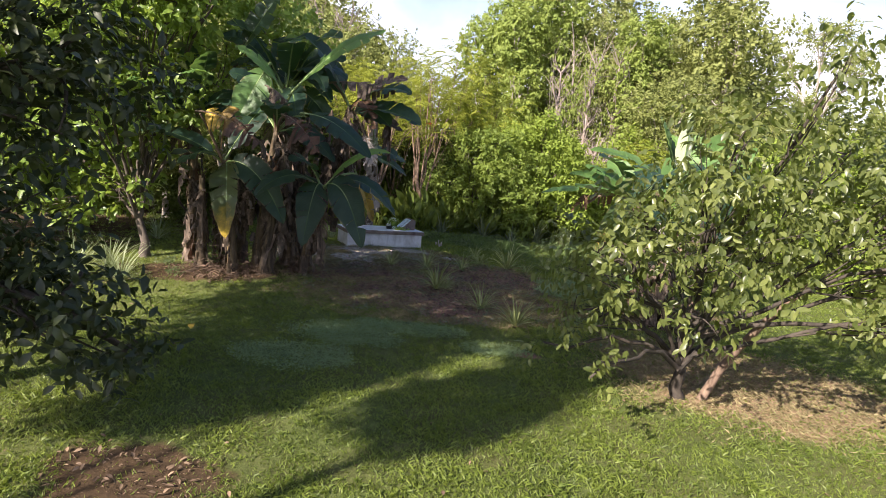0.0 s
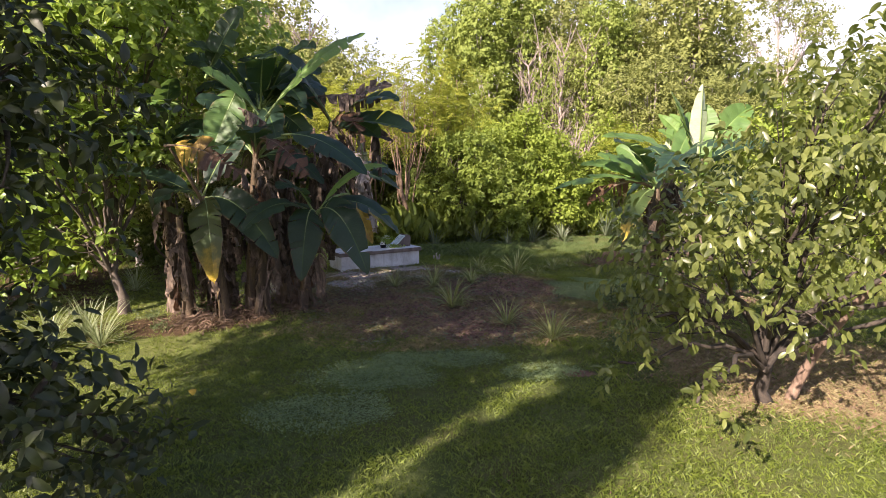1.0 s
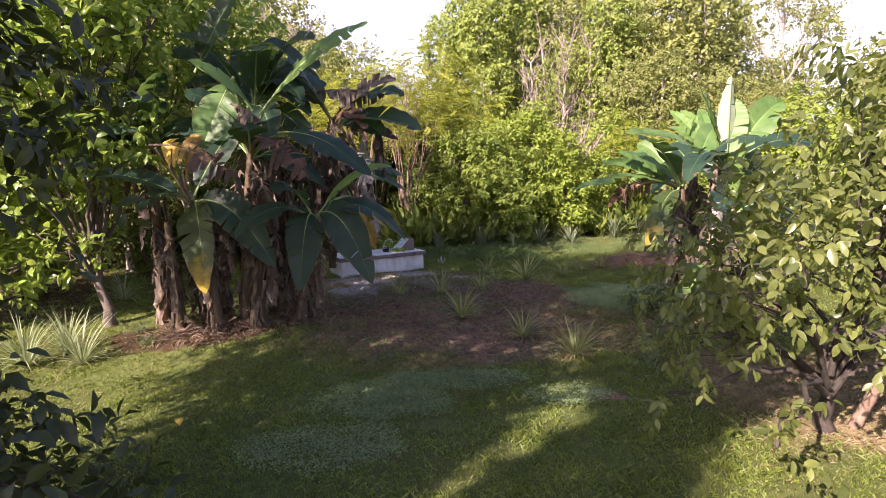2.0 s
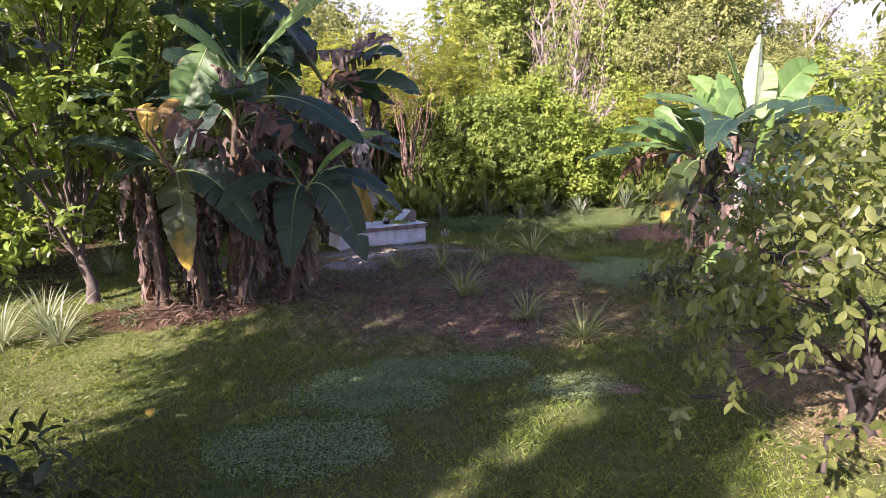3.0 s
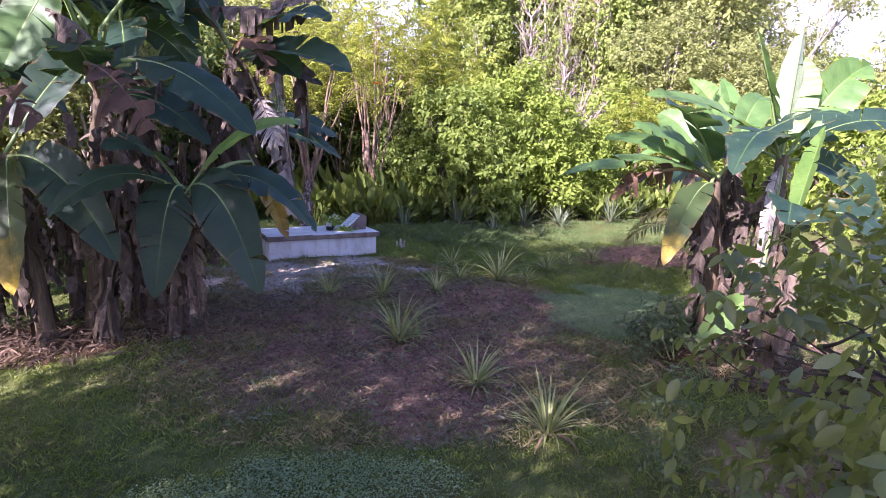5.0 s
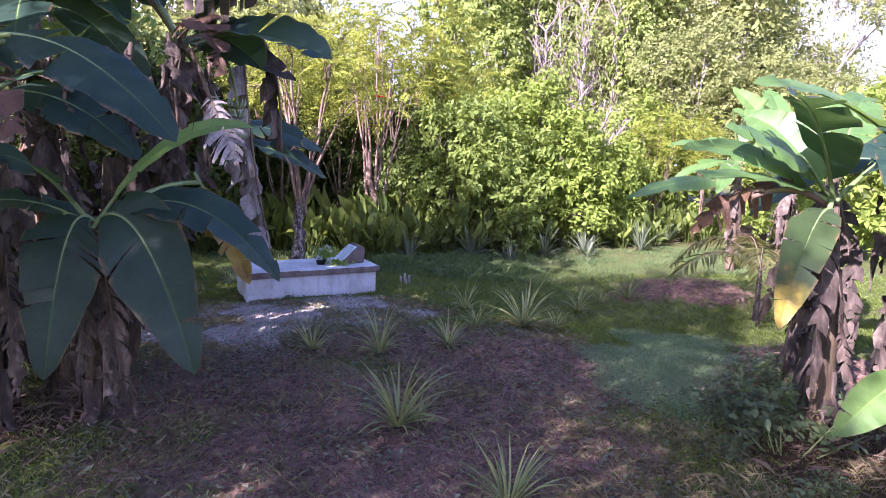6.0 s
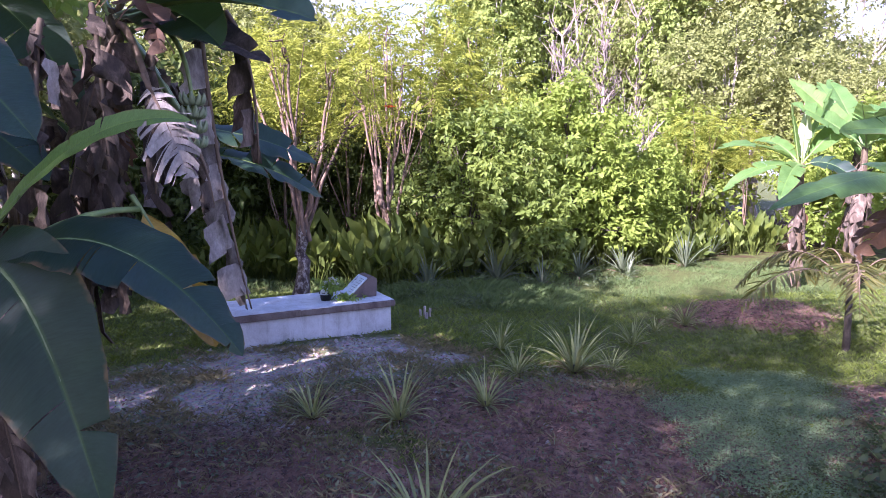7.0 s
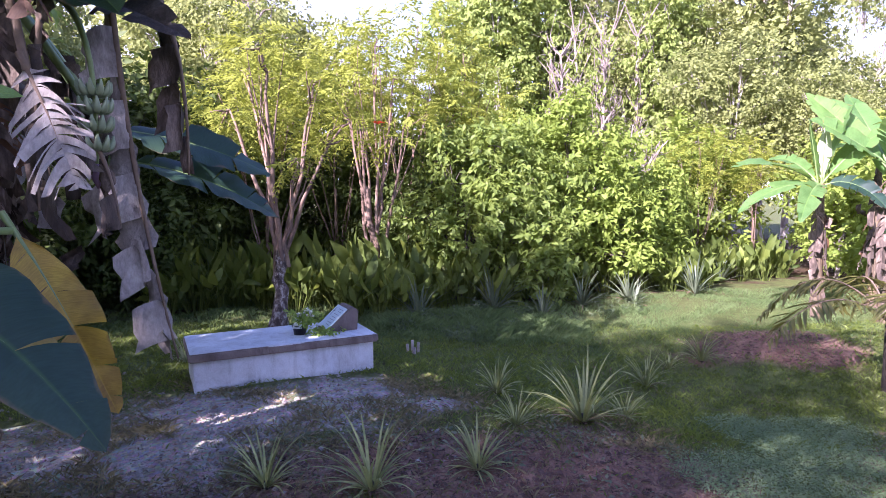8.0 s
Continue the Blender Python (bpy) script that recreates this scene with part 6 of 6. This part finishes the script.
def variants():
    v = {}
    v["forest"] = [tree("forest_tree", (0, 60 + 8 * i, 0), "tall leafy forest tree in sunlight", 300 + i, 0.16, 3.2,
                        [(-1.3, 0.2, 5.0, 1.7, 1.6, 1.5), (1.4, -0.3, 5.6, 1.8, 1.7, 1.6), (0.1, 0.3, 7.4, 2.0, 1.9, 1.6), (-1.8, -0.4, 7.0, 1.4, 1.4, 1.2), (1.7, 0.4, 8.2, 1.5, 1.4, 1.2), (-0.4, 0, 9.2, 1.4, 1.3, 1.0), (0.2, -0.8, 3.6, 1.9, 1.5, 1.2)],
                        1800, 8, 0.2, 0.125, M_FOREST, M_BARK_PALE, False, 0.4, group=WOOD, shell=0.45, limbs=8) for i in range(3)]
    v["edge"] = [tree("forest_tree", (10, 60, 0), "leafy forest tree round the garden", 305, 0.16, 3.2,
                      [(-1.3, 0.2, 5.0, 1.7, 1.6, 1.5), (1.4, -0.3, 5.6, 1.8, 1.7, 1.6), (0.1, 0.3, 7.4, 2.0, 1.9, 1.6), (-1.8, -0.4, 7.0, 1.4, 1.4, 1.2), (1.7, 0.4, 8.2, 1.5, 1.4, 1.2), (0.2, -0.8, 3.6, 1.9, 1.5, 1.2)],
                      420, 8, 0.36, 0.18, M_FOREST, M_BARK_PALE, False, 0.5, group=WOOD, shell=0.4, limbs=5)]
    v["vine"] = [tree("vine_draped_tree", (20, 60, 0), "tall tree hung with bright green creepers", 310, 0.16, 4.5,
                      [(-0.9, 0, 8.6, 1.2, 1.2, 1.3), (0.5, -0.2, 9.8, 1.3, 1.2, 1.1), (-1.2, -0.3, 5.8, 0.8, 0.8, 2.4), (0.2, -0.6, 6.4, 0.7, 0.6, 2.6), (1.4, -0.2, 7.0, 0.9, 0.8, 2.0), (-0.4, -0.4, 3.4, 1.4, 1.0, 1.6), (1.2, -0.3, 4.2, 0.8, 0.8, 1.6)],
                      1700, 8, 0.2, 0.12, M_VINE, M_BARK_PALE, False, 0.4, group=WOOD, droop=0.9, shell=0.5, limbs=5)]
    v["feather"] = [tree("feathery_shrub", (30, 60 + 6 * i, 0), "slender pinkish trunks under feathery yellow green leaves", 320 + i, 0.05, 2.2,
                         [(-0.7, 0, 3.5, 0.75, 0.7, 0.6), (0.6, 0.1, 3.9, 0.8, 0.7, 0.6), (0, -0.2, 4.8, 0.8, 0.7, 0.55), (-0.9, 0.2, 4.5, 0.6, 0.6, 0.5), (0.9, -0.2, 3.3, 0.5, 0.5, 0.3)],
                         340, 12, 0.13, 0.055, M_FEATHER, M_BARK_TAN, False, 0.55, group=FEATHER, category="shrub", droop=0.35, shell=0.2, limbs=6, stems=True, pinnate=7) for i in range(2)]
    v["bush"] = [tree("leafy_bush", (40, 60 + 6 * i, 0), "dense bush with bright green pointed leaves", 330 + i, 0.06, 0.6,
                      [(-0.7, 0, 1.4, 0.9, 0.8, 0.9), (0.6, -0.2, 1.6, 0.9, 0.8, 1.0), (0, 0.2, 2.6, 0.95, 0.9, 0.8), (0.3, -0.4, 0.8, 1.0, 0.7, 0.6), (-0.5, -0.2, 2.4, 0.7, 0.7, 0.6), (0.8, 0, 2.7, 0.6, 0.6, 0.5)],
                      820, 8, 0.19, 0.085, M_BUSH, M_BARK, False, 0.35, group=BUSH, category="bush", shell=0.45, limbs=6) for i in range(2)]
    v["shade_bush"] = [tree("undergrowth_bush", (46, 60, 0), "green undergrowth bush, the wood's shade put into its leaf colour", 335, 0.05, 0.5,
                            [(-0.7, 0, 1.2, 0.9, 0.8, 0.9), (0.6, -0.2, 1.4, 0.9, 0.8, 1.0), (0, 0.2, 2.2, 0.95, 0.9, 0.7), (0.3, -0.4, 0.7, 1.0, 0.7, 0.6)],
                            700, 8, 0.15, 0.07, M_UNDER_SHADED, M_BARK_MID, False, 0.35, group=BUSH, category="bush", shell=0.4, limbs=6)]
    v["sparse"] = [tree("sparse_tree", (50, 60, 0), "tall thin crowned tree against the sky", 340, 0.18, 7.5,
                        [(-1.8, 0, 10.4, 1.5, 1.4, 0.7), (1.6, 0.2, 11.2, 1.6, 1.4, 0.7), (0, 0, 12.6, 1.8, 1.5, 0.7), (3.0, -0.2, 9.8, 1.2, 1.0, 0.5), (-3.0, 0.2, 11.8, 1.1, 1.0, 0.5)],
                        420, 8, 0.26, 0.12, M_FOREST, M_BARK_PALE, False, 0.5, group=WOOD, shell=0.2, limbs=24)]
    return v


def dead_tree(at, seed, h, label):
    rng = np.random.default_rng(seed)
    root = thing("bare_tree", at, label, "tree", WOOD)
    path = np.cumsum(np.concatenate([[(0, 0, -0.1)], np.stack([rng.normal(0, 0.05, 9), rng.normal(0, 0.05, 9), np.full(9, h / 9)], 1)]), 0)
    part("trunk", tube(path, np.linspace(0.17, 0.04, 10), 8, rng, 0.06), M_DEADWOOD, root)
    wood = []
    for k in range(38):
        s = path[int(rng.integers(3, 10))]
        a, ln = rng.uniform(0, 6.28), rng.uniform(0.7, 2.0)
        e = s + (math.cos(a) * ln * 0.45, math.sin(a) * ln * 0.45, ln * rng.uniform(0.3, 0.95))
        b = bezier(s, (s + e) / 2 + rng.normal(0, 0.15, 3), e, 6)
        wood.append(tube(b, np.linspace(0.042, 0.013, 6), 5))
        for q in range(3):
            s2 = b[int(rng.integers(2, 6))]
            wood.append(tube(bezier(s2, s2 + rng.normal(0, 0.15, 3), s2 + rng.normal(0, 0.3, 3) + (0, 0, 0.3), 4), [0.014, 0.011, 0.008, 0.005], 4))
        if k % 4 == 0:
            d = e + rng.normal(0, 0.2, 3) - (0, 0, min(e[2] - 0.3, rng.uniform(1.0, 3.0)))
            wood.append(tube(bezier(e, (e + d) / 2 + rng.normal(0, 0.2, 3), d, 7), np.full(7, 0.009), 4))
    part("branchwork", join(wood), M_DEADWOOD, root)
    n = 90
    C = np.stack([rng.normal(0, 0.7, n), rng.normal(0, 0.7, n), rng.uniform(0.35, 1.05, n) * h], 1)
    part("creeper", twigs(rng, C, rng.standard_normal((n, 3)) - np.array((0, 0, 0.6)), 7, 0.5, 0.2, 0.1, False, 0.8), M_VINE, root, "sparse green creeper")
    return root


KINDS = variants()


def plant_all(kind, rows, seed):
    rng = np.random.default_rng(seed)
    models = KINDS[kind]
    for i, (x, y, s) in enumerate(rows):
        m = Matrix.LocRotScale((x, y, float(height(x, y)) - 0.05), Euler((0, 0, rng.uniform(0, 6.28))), (s * rng.uniform(0.9, 1.1), s * rng.uniform(0.9, 1.1), s))
        if i < len(models):
            models[i].matrix_basis = m
        else:
            copy_thing(models[i % len(models)], m)


# those at x -11, -8.6 and -6.6 are added to shade the undergrowth
plant_all("forest", [
    (-8.5, 33, 1.2), (-5.6, 33.5, 0.98), (-4.5, 41, 0.85), (-12, 36, 1.05), (7.5, 39, 1.25), (11, 36, 1.2), (14.5, 37, 1.25), (17.5, 40, 1.15), (21, 43, 1.0), (26, 47, 0.9), (0.5, 46, 0.95), (5, 48, 1.1), (9.5, 45, 1.35), (14, 45, 1.35), (18.5, 47, 1.25),
    (10.5, 31, 0.65), (13.5, 31, 0.7), (16, 33, 0.8), (-9.5, 22, 0.75), (-11, 18.5, 0.9), (-8.6, 18.8, 0.72), (-6.6, 18.4, 0.55), (-14, 24, 0.95), (-11.5, 27, 0.85), (-6.5, 27.5, 0.7)], 1)
plant_all("edge", [(-16, 31, 1.0), (-20, 35, 1.0), (-12.5, 17, 0.8), (-17, 14, 0.9), (-15.5, 8, 0.6), (31, 46, 0.85),
    (15, 20, 0.7), (18, 26, 0.8), (15, 12, 0.75), (14, 4, 0.75), (16, -4, 0.8), (8, -14, 0.8), (-2, -22, 0.7), (-12, -24, 0.7), (-24, -20, 0.7), (-30, -8, 0.7), (-28, 4, 0.7), (20, 8, 0.9), (37, 50, 0.9), (24, 36, 0.8)], 8)
plant_all("vine", [(2.6, 37, 1.2), (4.6, 38, 1.1), (0.9, 39, 0.95), (9.8, 35, 0.9)], 2)
plant_all("feather", [(-3.6, 23.2, 1.05), (-2.3, 24.6, 1.2), (-4.4, 25.5, 1.15), (-0.4, 25.0, 1.15), (8.0, 27.6, 0.8), (1.0, 26.5, 1.1), (9.6, 27.5, 0.75)], 3)
plant_all("bush", [(5.4, 25.6, 0.95), (2.5, 27, 1.15), (6.6, 27.2, 0.85), (0, 27.6, 1.3), (4.6, 29.5, 1.3), (8.4, 30, 1.2), (11.5, 26.5, 1.1), (12.5, 23, 1.2), (-9.4, 15.6, 1.1), (-10.5, 11.8, 1.2), (7.2, 32, 1.2), (-10.5, 20.5, 1.4), (13.8, 28.5, 1.4), (11, 17, 1), (2.8, 32, 1.5), (5, 32.8, 1.25)], 4)
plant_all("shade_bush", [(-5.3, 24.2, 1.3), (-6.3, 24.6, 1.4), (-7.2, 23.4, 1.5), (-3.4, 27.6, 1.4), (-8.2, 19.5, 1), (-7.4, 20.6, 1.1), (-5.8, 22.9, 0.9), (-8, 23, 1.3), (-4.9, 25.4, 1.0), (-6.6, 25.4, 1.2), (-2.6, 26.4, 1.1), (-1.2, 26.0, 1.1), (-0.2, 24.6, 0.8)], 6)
plant_all("sparse", [(25, 46, 1.15)], 5)
for i, (x, y, h) in enumerate([(6.1, 35.2, 9.2), (7.0, 34.4, 8.6), (5.3, 34.2, 8.2), (8.0, 34.0, 8.8), (6.5, 33.4, 7.8), (-7.2, 30.0, 9.0), (-5.6, 29.0, 8.2), (6.4, 29.5, 3.6), (7.0, 28.6, 3.2)]):
    dead_tree((x, y, -0.13), 400 + i, h, "bare pale trunk with tangled dry branches")


# understorey of upright lance leaves
def understorey():
    models = []
    for i in range(3):
        rng = np.random.default_rng(500 + i)
        root = thing("lance_leaf_plant", (0, 0, 0), "upright lance leaved plant in the undergrowth", "plant", "undergrowth below the trees")
        pcs, stalks = [], []
        for k in range(21):
            a, h = rng.uniform(0, 6.28), rng.uniform(0.4, 1.15)
            r = rng.uniform(0.05, 0.3)
            o = np.array((math.cos(a), math.sin(a), 0))
            e = o * r + (0, 0, h * 0.6)
            stalks.append(tube(bezier((0.3 * e[0], 0.3 * e[1], -0.03), e * (0.6, 0.6, 0.6), e, 5), np.linspace(0.01, 0.006, 5), 3))
            pcs.append(leaves(rng, e[None], (o * 0.5 + (0, 0, 1.0) + rng.normal(0, 0.35, 3))[None], (o + rng.normal(0, 0.5, 3))[None], h * rng.uniform(0.38, 0.55), h * rng.uniform(0.12, 0.19), True))
        part("stalk", join(stalks), M_FERN, root)
        part("foliage", join(pcs), M_FERN, root)
        models.append(root)
    rng = np.random.default_rng(510)
    rows = []
    for x in np.arange(-9.5, 10.5, 0.36):
        edge = 21.85 + 0.03 * (x + 1) ** 2 + (1.6 if x > 2 else 0) + 0.5 * math.sin(1.7 * x)
        for k in range(4):
            rows.append((x + rng.normal(0, 0.18), edge - 0.35 + 0.55 * k + rng.normal(0, 0.2), rng.uniform(0.75, 1.3) * (1.15 if x < 1.5 else 0.9)))
    scatter(models, rows, 11)


understorey()


def red_flower(at):
    rng = np.random.default_rng(77)
    fl = thing("red_blossom", at, "single bright red blossom on a feathery shrub", "flower")
    petal = leaf_material("red petal", (0.45, 0.03, 0.012), (0.7, 0.08, 0.02), (0.8, 0.1, 0.02), 0.5, 0.35)
    for k in range(6):
        a = k * 1.05
        part("petal", leaves(rng, np.zeros((1, 3)), np.array([[math.cos(a), math.sin(a), 0.5]]), np.array([[0, 0, 1.0]]), 0.16, 0.1, True), petal, fl)
    part("stalk", tube([(0, 0, -0.5), (0.02, 0.05, -0.25), (0, 0, 0.01)], [0.008, 0.007, 0.006], 5), M_RIB, fl)


red_flower((-0.89, 22.1, 3.72))


def fallen_leaves():
    rng = np.random.default_rng(91)
    first = None
    for x, y, s in ((-2.78, 8.58, 0.17), (-2.4, 8.89, 0.13), (-2.78, 10.29, 0.16), (-3.94, 9.57, 0.14), (-4.12, 9.15, 0.15), (-2.59, 7.62, 0.12), (-1.77, 7.25, 0.1)):
        m = Matrix.LocRotScale(Vector(ground_at(x, y)) + Vector((0, 0, 0.075)), Euler((rng.normal(0, 0.2), rng.normal(0, 0.2), rng.uniform(0, 6.28))), (s, s, s))
        if first is None:
            first = thing("fallen_leaf", (0, 0, 0), "curled yellow fallen leaf lying on the grass", "leaf", "fallen leaves on the lawn")
            part("blade", leaves(rng, np.zeros((1, 3)), np.array([[1.0, 0, 0.1]]), np.array([[0, 0, 1.0]]), 1.0, 0.55, True), M_YELLOWLEAF, first)
            part("stalk", tube([(-0.25, 0.02, -0.02), (-0.1, 0, 0.01), (0.1, 0, 0.02)], [0.012, 0.014, 0.016], 5), M_RIB_DRY, first)
            first.matrix_basis = m
        else:
            copy_thing(first, m)


fallen_leaves()
